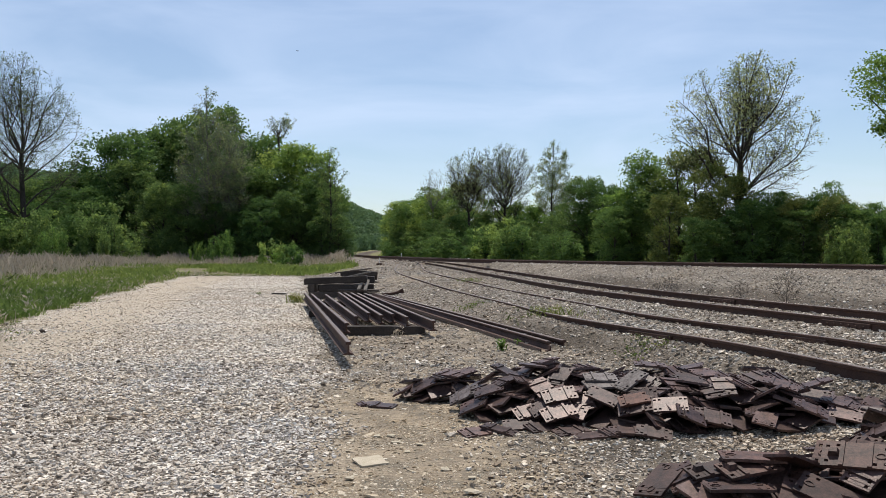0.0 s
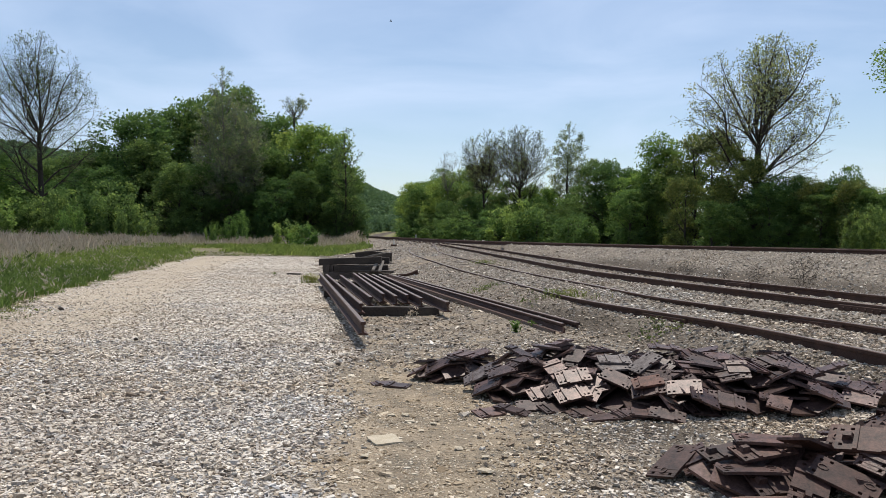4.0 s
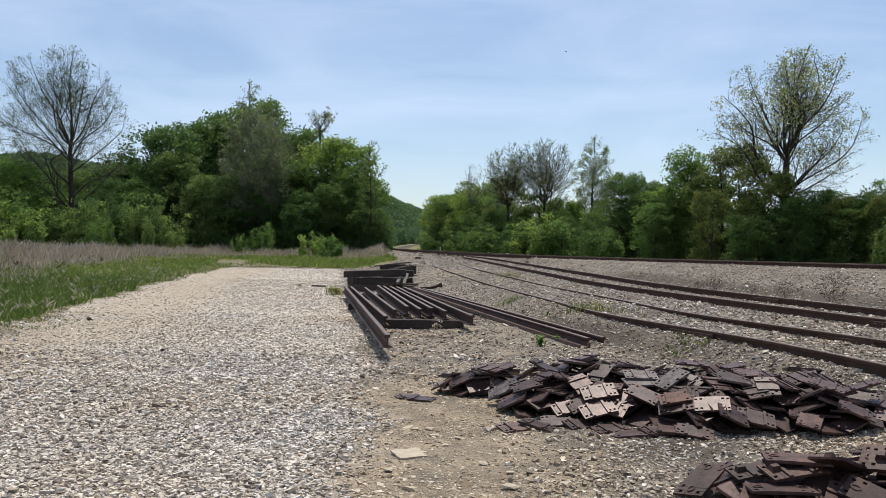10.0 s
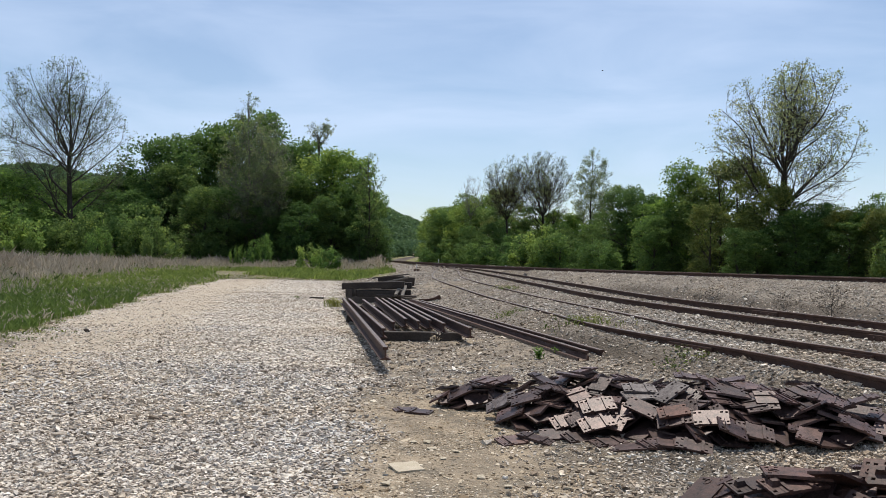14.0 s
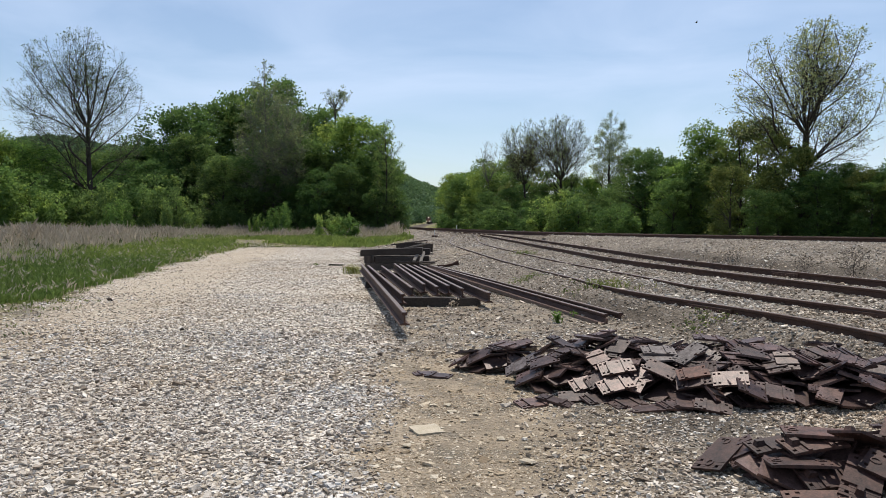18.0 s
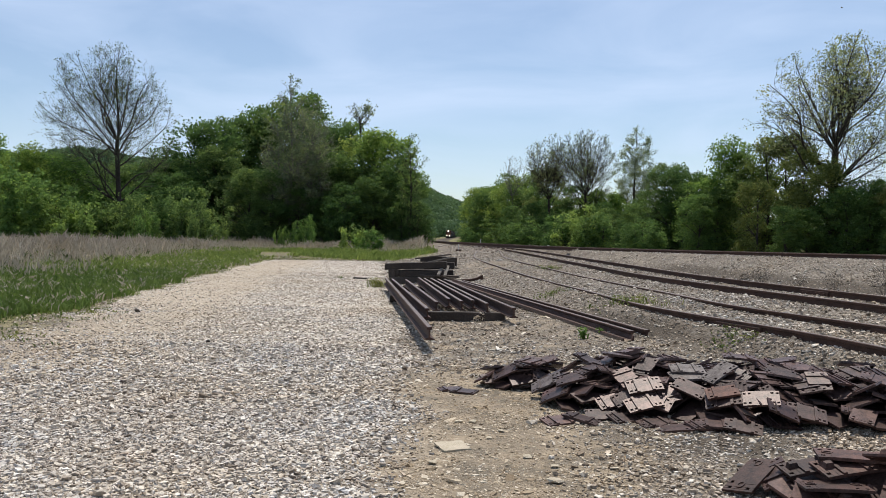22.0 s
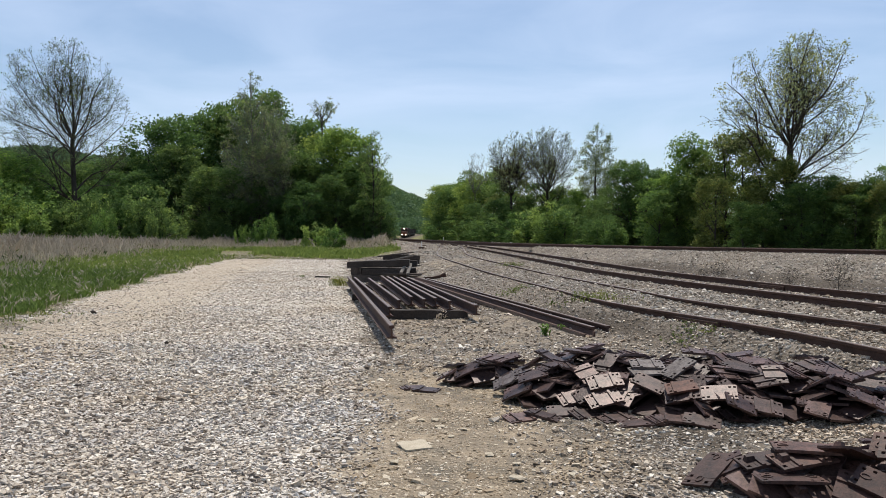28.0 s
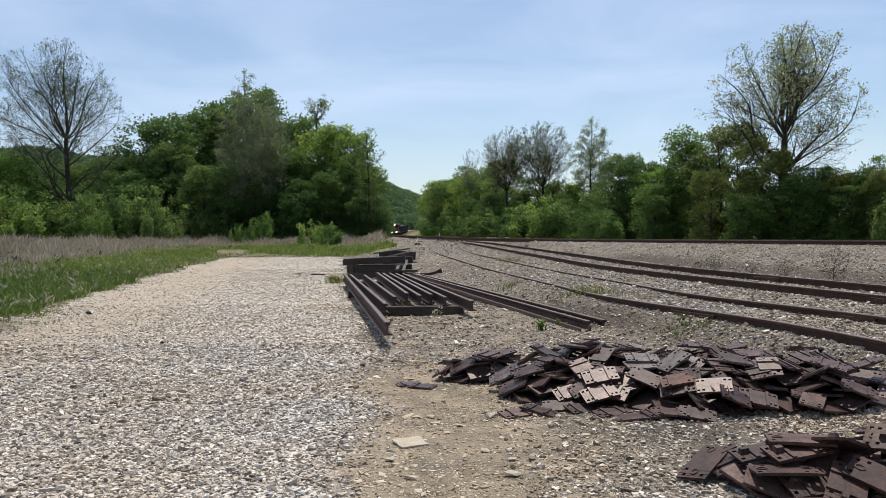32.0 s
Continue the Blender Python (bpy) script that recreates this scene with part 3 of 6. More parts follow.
def crown_points(rng, n, lumps, shell, top=0.0):
    """Points in a crown made of lumps: rows of x, y, z, rx, rz; shell near 1 keeps to the outside, top to the upper sides."""
    lumps = np.array(lumps, dtype=float)
    wgt = lumps[:, 3] ** 2 * lumps[:, 4]
    pick = rng.choice(len(lumps), n, p=wgt / wgt.sum())
    d = rng.normal(0, 1, (n, 3)) + (0, 0, top)
    d /= np.linalg.norm(d, axis=1)[:, None]
    rad = rng.uniform(0, 1, n) ** (1.0 / (1 + 4 * shell))
    wob = np.array([1 + 0.30 * noise.noise((q[0] * 2.2 + k * 7.1, q[1] * 2.2, q[2] * 2.2)) + 0.25 * noise.noise((q[0] * 5.1 + k * 3.7, q[1] * 5.1, q[2] * 5.1)) for q, k in zip(d, pick)])
    wob *= np.where(rng.uniform(0, 1, n) < 0.12, rng.uniform(1.08, 1.25, n), 1.0)
    L = lumps[pick]
    return L[:, :3] + d * (rad * wob)[:, None] * np.stack([L[:, 3], L[:, 3], L[:, 4]], 1)


def build_tree(name, seed, lumps, trunk, limbs, tips, twigs, per, leaf, spread, bark, leafmat, shell=0.5, twig_r=0.014, fine=0, stems=1):
    """trunk: height to which the stem runs and its radius. Returns the tree's parts as meshes."""
    rng = np.random.default_rng(seed)
    th, tr = trunk
    wood, nodes, rads = [], [], []
    for k in range(stems):
        lean = rng.normal(0, 0.05 + 0.12 * (stems > 1), 2)
        off = rng.normal(0, 0.25, 2) if stems > 1 else np.zeros(2)
        hs = np.linspace(-0.2, th * rng.uniform(0.85, 1.0), 9)
        pts = np.stack([off[0] + lean[0] * hs + 0.012 * th * np.sin(hs * 0.9 + k), off[1] + lean[1] * hs, hs], 1)
        rr = tr / stems ** 0.5 * (1 - 0.82 * (np.maximum(hs, 0) / th) ** 0.9)
        rr[0] *= 1.5
        for a in range(8):
            wood.append((*pts[a], *pts[a + 1], rr[a], rr[a + 1]))
            if a > 1:
                nodes.append(pts[a])
                rads.append(rr[a])
    nodes, rads = np.array(nodes), np.array(rads)
    ends = crown_points(rng, limbs, lumps, 0.3)
    low = nodes[:, 2].min()
    near = []
    for e in ends:
        hz = max(low, e[2] - np.hypot(e[0], e[1]) * rng.uniform(0.35, 1.7))
        near.append(np.abs(nodes[:, 2] - hz + rng.normal(0, 0.2, len(nodes))).argmin())
    segs_all, n2, r2 = [], [], []
    for e, s in zip(ends, near):
        a, r0 = nodes[s], min(rads[s] * 0.62, tr * 0.38) * rng.uniform(0.55, 1.0)
        mid = a + (e - a) * (0.4, 0.4, 0.52) + rng.normal(0, 0.05 * np.linalg.norm(e - a), 3)
        q = [(1 - t) ** 2 * a + 2 * t * (1 - t) * mid + t * t * e for t in np.linspace(0, 1, 7)]
        rs = np.linspace(r0, max(min(0.022, r0 * 0.6), r0 * 0.3), 7)
        for b in range(6):
            segs_all.append((*q[b], *q[b + 1], rs[b], rs[b + 1]))
            if b > 0:
                n2.append(q[b])
                r2.append(rs[b])
        n2.append(q[6])
        r2.append(rs[6])
    n2, r2 = np.array(n2 + list(nodes[3:])), np.array(r2 + list(rads[3:]))
    tp = crown_points(rng, tips, lumps, shell * 0.6)
    idx = nearest(tp, n2)
    n3, r3 = [], []
    for e, s in zip(tp, idx):
        a = n2[s]
        r0 = min(r2[s] * 0.55, 0.034 * tr / 0.3)
        mid = (a + e) / 2 + rng.normal(0, 0.07 * np.linalg.norm(e - a), 3) + (0, 0, -0.05 * np.linalg.norm(e - a))
        q = [a, 0.25 * a + 0.5 * mid + 0.25 * e, e]
        segs_all.append((*q[0], *q[1], r0, r0 * 0.7))
        segs_all.append((*q[1], *q[2], r0 * 0.7, max(twig_r, r0 * 0.3)))
        n3 += [q[1], (q[1] + e) / 2, e]
        r3 += [r0 * 0.7, r0 * 0.5, r0 * 0.35]
    n3 = np.array(n3)
    tw = crown_points(rng, twigs, lumps, shell, 0.7 if per > 8 else 0.0)
    idx = nearest(tw, n3)
    thin = [(*n3[s], *(n3[s] * 0.45 + e * 0.55 + rng.normal(0, 0.06, 3) * np.linalg.norm(e - n3[s])), twig_r, twig_r * 0.8) for e, s in zip(tw, idx)]
    thin += [(*a[3:6], *e, twig_r * 0.8, twig_r * 0.5) for a, e in zip(thin, tw)]
    v1, f1 = tubes(wood, 8)
    out = {"trunk": mesh_of("trunk", v1, f1, bark, True)}
    v2, f2 = tubes(segs_all, 5)
    vs, fs, v3 = [v2], [f2], []
    if per <= 8:
        # in full leaf the finest twigs are hidden
        v3, f3 = tubes(thin, 3)
        vs, fs = [v2, v3], [f2, f3 + len(v2)]
    if fine:
        # spray of the finest twigs round the twig ends
        c = np.repeat(tw, fine, axis=0)
        e = c + rng.normal(0, 0.30, c.shape) + (0, 0, 0.2)
        v4, f4 = tubes(np.hstack([c, e, np.full((len(c), 1), twig_r * 0.55), np.full((len(c), 1), twig_r * 0.4)]), 3)
        vs.append(v4)
        fs.append(f4 + len(v2) + len(v3))
        tw = np.vstack([tw, e[::2]])
    if per > 8:
        out["trunk"] = mesh_of("trunk", np.vstack([v1, v2]), np.vstack([f1, f2 + len(v1)]), bark, True)
    else:
        out["branchwork"] = mesh_of("branchwork", np.vstack(vs), np.vstack(fs), bark, False)
    if per:
        v, f = leaves(rng, tw, per, spread, leaf)
        out["crown"] = mesh_of("crown", v, f, leafmat)
    return name, out


def plant(kit, label, category, x, y, turn=0.0, size=1.0, tall=1.0, group="", sink=0.12):
    name, parts = kit
    t = tagged(new(name), label, category, group)
    for k, me in parts.items():
        under(new(k, me), t)
    t.matrix_basis = Matrix.LocRotScale((x, y, ground_z(x, y) - sink), Euler((0, 0, turn)), (size, size, size * tall))
    return t


def bearing(b, d):
    return (b - 784.0) / LENS * d


def tall_to(y, d, x):
    """Height of a thing at distance d whose top shows at fall y."""
    return EYE + (445.0 - y) / LENS * d - ground_z(x, d)


# leafy kits are built 10 to 14 m tall and scaled to their place
def round_lumps(rng, n, h, r, low):
    out = []
    for _ in range(n):
        a, q = rng.uniform(0, 6.283), rng.uniform(0.15, 1) ** 0.5
        z = low + (1 - low) * rng.uniform(0, 1)
        wide = (1 - ((z - 0.45) / 0.62) ** 2 if z > 0.45 else 1.0) ** 0.5
        rr = r * rng.uniform(0.17, 0.36)
        out.append((math.cos(a) * q * r * wide * 0.75, math.sin(a) * q * r * wide * 0.75, z * h - rr * 0.6, rr, rr * rng.uniform(0.75, 1.05)))
    return out


def stem_lumps(rng, n, h, r):
    """Clumps of leaves on stems of uneven height, as a bush grows."""
    out = []
    for _ in range(n):
        a, q = rng.uniform(0, 6.283), rng.uniform(0, 1) ** 0.6 * r
        top = h * rng.uniform(0.5, 1.0) * (1 - 0.35 * (q / r) ** 2)
        lean = rng.uniform(0.0, 0.35)
        for z in np.linspace(0.25, 1.0, 5):
            rr = r * rng.uniform(0.10, 0.22) * (1.15 - 0.4 * z)
            out.append((math.cos(a) * q * (1 + lean * z), math.sin(a) * q * (1 + lean * z), max(top * z - rr * 0.5, rr), rr, rr * rng.uniform(0.9, 1.5)))
    return out


_r = np.random.default_rng(5)
MAPLES = [build_tree("maple_tree", 20 + i, round_lumps(_r, 70, 14, 4.7, 0.10), (10.5, 0.27), 20, 150, 1150, 11, 0.27, 0.30, BARK, LEAF_DARK, 0.85) for i in range(3)]
SPRINGS = [build_tree("broadleaf_tree", 40 + i, round_lumps(_r, 70, 14, 4.4, 0.08), (10.5, 0.25), 20, 150, 1150, 11, 0.27, 0.30, BARK, LEAF_MID, 0.85) for i in range(3)]
YOUNGS = [build_tree("young_tree", 60 + i, round_lumps(_r, 62, 14, 4.1, 0.08), (11, 0.22), 18, 140, 1050, 11, 0.26, 0.30, BARK, LEAF_LIGHT, 0.85) for i in range(2)]
OLIVES = [build_tree("budding_tree", 80 + i, round_lumps(_r, 30, 10, 3.7, 0.08), (8.5, 0.2), 16, 150, 900, 10, 0.22, 0.27, BARK, LEAF_OLIVE, 0.7) for i in range(2)]
BUSHES = [build_tree("shrub", 90 + i, stem_lumps(_r, 22, 6, 2.9), (4.0, 0.12), 18, 130, 900, 9, 0.22, 0.22, BARK, (LEAF_MID, LEAF_MID, LEAF_BRIGHT)[i], 0.8) for i in range(3)]
SHRUBS = [build_tree("shrub", 100 + i, stem_lumps(_r, 14, 3, 1.9), (1.8, 0.08), 14, 90, 460, 9, 0.17, 0.14, BARK, LEAF_MID, 0.7, 0.008) for i in range(2)]
BRIGHT = [build_tree("shrub", 110 + i, stem_lumps(_r, 11, 3, 1.6), (1.8, 0.06), 12, 80, 400, 9, 0.16, 0.13, BARK, LEAF_BRIGHT, 0.65, 0.008) for i in range(2)]


def fan_tree(name, seed, levels, fork, limbs, bark, leafmat, girth, kids=(9, 6, 3), tip=0.009, leader=False, rise=0.5, per=3, leaf=0.10, spread=0.10, leafy=(0.6, 1.0), reach=(), foot=0.0):
    """An open tree: long limbs that fan out of the stem to fill the crown's room, branching three times more.
    levels: height, half width and shift of the crown; fork: heights between which the limbs leave the stem; reach: the ends of single far limbs."""
    rng = np.random.default_rng(seed)
    lv = np.array(levels, dtype=float)
    lv = lv[lv[:, 0].argsort()]
    lv[:, 0] -= foot
    fork = (fork[0] - foot, fork[1] - foot)

    def room(p):
        w = np.interp(p[:, 2], lv[:, 0], lv[:, 1]) * (1 + 0.10 * np.sin(np.arctan2(p[:, 1], p[:, 0]) * 3 + p[:, 2] * 0.9 + seed))
        q = np.hypot(p[:, 0] - np.interp(p[:, 2], lv[:, 0], lv[:, 2]), p[:, 1]) / np.maximum(w, 0.05)
        return np.where(p[:, 2] > lv[-1, 0], 9.0, q)

    def stem_at(z):
        z = np.asarray(z, dtype=float)
        return np.stack([0.10 * np.sin(z * 0.45 + seed) - 0.10 * math.sin(seed), 0.09 * np.sin(z * 0.4), z], -1)

    # where the limbs end
    k = np.arange(limbs)
    zs = lv[0, 0] + (lv[-1, 0] - 0.15 - lv[0, 0]) * ((k + rng.uniform(0.2, 0.8, limbs)) / limbs) ** (1.0 if leader else 0.85)
    turn = k * 2.39996 + rng.uniform(-0.4, 0.4, limbs)
    q = rng.uniform(0.35, 1.0, limbs) ** 0.5 if not leader else rng.uniform(0.8, 1.0, limbs)
    w = np.interp(zs, lv[:, 0], lv[:, 1]) * q
    P2 = np.stack([np.interp(zs, lv[:, 0], lv[:, 2]) + np.cos(turn) * w, np.sin(turn) * w, zs], 1)
    if len(reach):
        P2 = np.vstack([P2, np.array(reach, dtype=float) - (0, 0, foot)])
    hor = np.hypot(P2[:, 0], P2[:, 1])
    n = len(P2)
    stem = lv[-1, 0] * 0.97 if leader else fork[1]
    if leader:
        z0 = np.clip(P2[:, 2] - hor * rng.uniform(0.75, 1.25, n), fork[0], stem * 0.93)
    else:
        z0 = np.clip(P2[:, 2] - hor * rng.uniform(0.6, 1.5, n), fork[0], fork[1])
    P0 = stem_at(z0)
    P1 = P0 + (P2 - P0) * (0.52, 0.52, 0.40) + rng.normal(0, 0.03, (n, 3)) * np.linalg.norm(P2 - P0, axis=1)[:, None]
    R0 = girth * (0.24 if leader else 0.40) * rng.uniform(0.6, 1.05, n) * (np.linalg.norm(P2 - P0, axis=1) / np.linalg.norm(P2 - P0, axis=1).max()) ** 0.8
    R1 = np.maximum(R0 * 0.16, tip)
    zz = np.linspace(-0.3, stem, 14)
    sp = stem_at(zz)
    sr = girth * np.maximum(1 - (0.92 if leader else 0.35) * np.maximum(zz, 0) / stem, 0.05)
    sr[0] *= 1.5
    base = np.hstack([sp[:-1], sp[1:], sr[:-1, None], sr[1:, None]])
    v, f = tubes(base, 8)
    out = {"trunk": mesh_of("trunk", v, f, bark, True)}
    vs, fs, off, ends = [], [], 0, []
    for level in range(4):
        L = np.linalg.norm(P2 - P0, axis=1)
        W = rng.normal(0, 0.042, (len(P0), 3)) * L[:, None]

        def at(i, t):
            t = t[:, None]
            return (1 - t) ** 2 * P0[i] + 2 * t * (1 - t) * P1[i] + t * t * P2[i] + W[i] * np.sin(2 * np.pi * t)

        steps, sides = ((10, 6), (5, 4), (3, 3), (2, 3))[level]
        every = np.arange(len(P0))
        line = [at(every, np.full(len(P0), u)) for u in np.linspace(0, 1, steps + 1)]
        for u in range(steps):
            ra, rb = (R0 + (R1 - R0) * (u + e) / steps for e in (0, 1))
            v, f = tubes(np.hstack([line[u], line[u + 1], ra[:, None], rb[:, None]]), sides)
            vs.append(v)
            fs.append(f + off)
            off += len(v)
        if level == 3:
            ends += [line[-1], line[1]]
        if level == 3:
            break
        c = kids[level]
        i = np.repeat(every, c)
        t = np.clip((np.tile(np.arange(c), len(P0)) + rng.uniform(0, 1, len(i))) / c * (0.80 if level == 0 else 0.9) + (0.2 if level == 0 else 0.12), 0, 0.99)
        # short limbs carry fewer branches
        some = rng.uniform(0, 1, len(i)) < 0.08 + (L[i] / L.max()) ** 0.8
        i, t = i[some], t[some]
        p = at(i, t)
        tg = (1 - t)[:, None] * (P1[i] - P0[i]) + t[:, None] * (P2[i] - P1[i])
        tg /= np.linalg.norm(tg, axis=1)[:, None]
        across = np.cross(tg, rng.normal(0, 1, p.shape))
        across /= np.maximum(np.linalg.norm(across, axis=1), 1e-6)[:, None]
        ang = np.radians(rng.uniform(*((24, 50), (28, 62), (25, 65))[level], len(p)))[:, None]
        way = tg * np.cos(ang) + across * np.sin(ang) + (0, 0, rise * (0.3, 0.35, 0.5)[level])
        way /= np.linalg.norm(way, axis=1)[:, None]
        size = L[i] * ((0.20, 0.30, 0.34)[level] + (0.34, 0.40, 0.35)[level] * (1 - t)) * rng.uniform(0.65, 1.25, len(p))
        for _ in range(5):
            size = np.where(room(p + way * size[:, None]) > 1.08, size * 0.72, size)
        size = np.maximum(size, 0.12)
        e = p + way * size[:, None]
        P1n = p + way * size[:, None] * 0.5 - np.array((0, 0, 1.0)) * (size * 0.10 * rise)[:, None] + rng.normal(0, 0.05, p.shape) * size[:, None]
        r = np.maximum((R0[i] + (R1[i] - R0[i]) * t) * rng.uniform(0.26, 0.46, len(p)), tip * (1.3, 1.0, 0.8)[level])
        P0, P1, P2, R0, R1 = p, P1n, e, r, np.maximum(r * 0.35, tip * 0.55)
    out["branchwork"] = mesh_of("branchwork", np.vstack(vs), np.vstack(fs), bark)
    e = np.vstack(ends)
    keep = np.interp((e[:, 2] - lv[0, 0]) / (lv[-1, 0] - lv[0, 0]), [0.0, 1.0], leafy)
    # leaves come in tufts, with bare twigs between them
    tuft = np.array([0.5 + 0.9 * noise.noise((a * 0.55, b * 0.55, c * 0.55 + seed)) for a, b, c in e])
    e = e[rng.uniform(0, 1, len(e)) < keep * np.clip(tuft + 0.25, 0.1, 1)]
    if per and len(e):
        v, f = leaves(rng, e, per, spread, leaf)
        out["crown"] = mesh_of("crown", v, f, leafmat)
    return name, out


def open_tree(name, seed, b, d, label, levels, *rest, **more):
    """Grows an open tree for its place, with its heights above the yard, and plants it there."""
    x = bearing(b, d)
    return plant(fan_tree(name, seed, levels, *rest, foot=ground_z(x, d), **more), label, "tree", x, d)


# the open trees: heights, half widths and shifts of their crowns
open_tree("sycamore_tree", 7, 42, 75, "tall sycamore with bare dark limbs and sparse spring buds",
          [(19.9, 1.2, -1.0), (18.8, 3.2, -1.1), (17.0, 4.9, -1.2), (14.6, 6.2, -1.2), (12.4, 6.9, -1.0), (10.2, 6.6, -0.8), (8.4, 5.0, -0.8)], (4.6, 10.5), 28, BARK, LEAF_SPARSE, 0.30, (13, 8, 4), 0.010, rise=0.42, per=3, leaf=0.125, spread=0.15, leafy=(0.9, 1.0))
open_tree("cottonwood_tree", 9, 1312, 62, "large open-crowned cottonwood with dark limbs and thin young leaves",
          [(16.8, 1.0, 1.2), (15.9, 2.5, 0.6), (14.2, 4.5, -0.2), (12.2, 5.8, -0.1), (10.2, 6.4, -0.2), (8.8, 6.8, -0.1), (7.8, 4.5, 1.0)], (5.4, 8.6), 24, BARK, LEAF_BUD, 0.34, (14, 8, 4), 0.010, rise=0.30, per=4, leaf=0.14, spread=0.19, leafy=(0.35, 1.0))
open_tree("elm_tree", 31, 892, 96, "fan-shaped elm with bare upright branches and pale buds",
          [(14.4, 1.4, 0), (13.6, 2.6, 0), (11.8, 3.5, 0), (9.5, 3.8, 0), (7.4, 3.0, 0)], (2.6, 6.6), 30, BARK, LEAF_BUD, 0.20, (12, 8, 4), 0.011, rise=0.6, per=2, leaf=0.115, spread=0.14, leafy=(0.7, 1.0))
open_tree("elm_tree", 32, 831, 97, "smaller fan-shaped elm with bare upright branches",
          [(13.8, 1.1, 0.2), (13.0, 2.1, 0.1), (11.2, 2.8, -0.1), (9.0, 2.9, -0.3), (7.2, 2.1, 0)], (2.6, 6.2), 25, BARK, LEAF_BUD, 0.17, (12, 8, 4), 0.011, rise=0.6, per=2, leaf=0.115, spread=0.14, leafy=(0.7, 0.9))
open_tree("poplar_tree", 33, 980, 92, "slender poplar with a straight trunk and sparse pale leaves",
          [(14.2, 0.25, 0), (13.1, 1.2, 0), (11.6, 2.1, 0), (9.6, 2.85, 0), (8.0, 2.7, 0), (6.2, 1.7, 0)], (4.5, 9), 42, BARK, LEAF_BUD, 0.17, (9, 6, 3), 0.009, True, 0.5, 6, 0.125, 0.17, (1.0, 1.0))
open_tree("elm_tree", 34, 768, 108, "small bare tree with fine grey twigs",
          [(12.5, 0.7, 0), (11.6, 1.5, 0), (9.8, 1.9, 0), (8.0, 1.6, 0)], (4.0, 7.0), 10, BARK_PALE, LEAF_BUD, 0.14, (9, 5, 3), 0.010, rise=0.8, per=1, leaf=0.10, leafy=(0.3, 0.5))
# the hazy half-leafed trees whose tops stand over the wood
open_tree("hickory_tree", 35, 366, 80, "tall half-leafed tree with grey-green buds over the wood",
          [(17.8, 0.35, 0.1), (16.4, 1.2, 0.1), (14.8, 2.2, 0.3), (12.6, 3.4, 0.5), (10.0, 3.9, 0.6), (7.0, 3.6, 0.4), (4.5, 2.4, 0)], (3.5, 9), 50, BARK_PALE, LEAF_HAZE, 0.20, (11, 7, 3), 0.010, True, 0.75, 6, 0.14, 0.19, (1.0, 0.95))
open_tree("hickory_tree", 39, 408, 82, "slim half-leafed tree with bare upright twigs",
          [(16.2, 0.3, 0.0), (14.8, 1.2, 0.1), (12.6, 2.1, 0.0), (10.0, 2.4, 0.0), (7.0, 2.2, 0)], (3.5, 9), 30, BARK_PALE, LEAF_HAZE, 0.14, (8, 5, 3), 0.009, True, 0.85, 3, 0.12, 0.16, (0.9, 0.3))
open_tree("pine_tree", 36, 494, 90, "thin bare-stemmed tree with a small tuft of crown",
          [(16.7, 0.9, 0.1), (16.1, 1.6, 0.2), (15.2, 1.5, 0.0), (14.2, 0.7, 0.0)], (12.2, 14.6), 14, BARK, LEAF_BUD, 0.14, (7, 5, 3), 0.010, rise=0.1, per=3, leaf=0.13, spread=0.14, leafy=(0.8, 0.9))
open_tree("ash_tree", 37, 583, 78, "slim young ash at the edge of the wood",
          [(11.8, 0.25, 0.2), (10.6, 1.1, 0.2), (8.5, 1.5, 0.1), (6.0, 1.4, 0.0), (3.0, 1.1, 0)], (1.6, 7), 30, BARK, LEAF_MID, 0.12, (7, 4, 3), 0.009, True, 0.6, 4, 0.14, 0.18, (1.0, 0.6))

# leafy trees: bearing, fall of the top, distance, kit, half width in metres
KITS = {"M": (MAPLES, "dense dark green maple in full leaf", "dark maples of the wood"), "S": (SPRINGS, "leafy green broadleaf tree at the wood's edge", "leafy trees of the wood"),
        "Y": (YOUNGS, "bright yellow-green young tree in fresh leaf", "bright young trees"), "O": (OLIVES, "olive-brown budding tree with thin foliage", "olive budding trees")}
_r = np.random.default_rng(77)


def stand(*trees):
    """A stand of leafy trees."""
    for b, top, d, k, half in trees:
        kits, label, group = KITS[k]
        kit = kits[int(_r.integers(len(kits)))]
        x = bearing(b, d)
        h = tall_to(top, d, x)
        s = half * (1.15 if b < 600 else 1.08) / 4.0
        full = 10.0 if k == "O" else 14.0
        spread = (0.0,)
        if h / (full * s) < 0.85:
            # a low broad crown is a pair of upright trees
            s, spread = h / (full * 0.9), (-0.4 * half, 0.45 * half)
        for dx in spread:
            plant(kit, label, "tree", x + dx, d + 0.5 * dx, _r.uniform(0, 6.28), s, h * _r.uniform(0.70, 1.04) / (full * s) if dx else h / (full * s), group)


# the wood beyond the field, its far end
stand((-210, 290, 72, "S", 4.6), (-165, 258, 74, "Y", 4.6), (-100, 268, 72, "Y", 4.2), (-50, 305, 80, "M", 4.2), (-5, 330, 82, "M", 4.0),
      (28, 300, 92, "M", 4.0), (60, 290, 90, "M", 4.0), (95, 272, 88, "M", 4.2), (130, 315, 80, "M", 3.2), (140, 258, 90, "M", 3.8),
      (178, 236, 92, "M", 4.0))
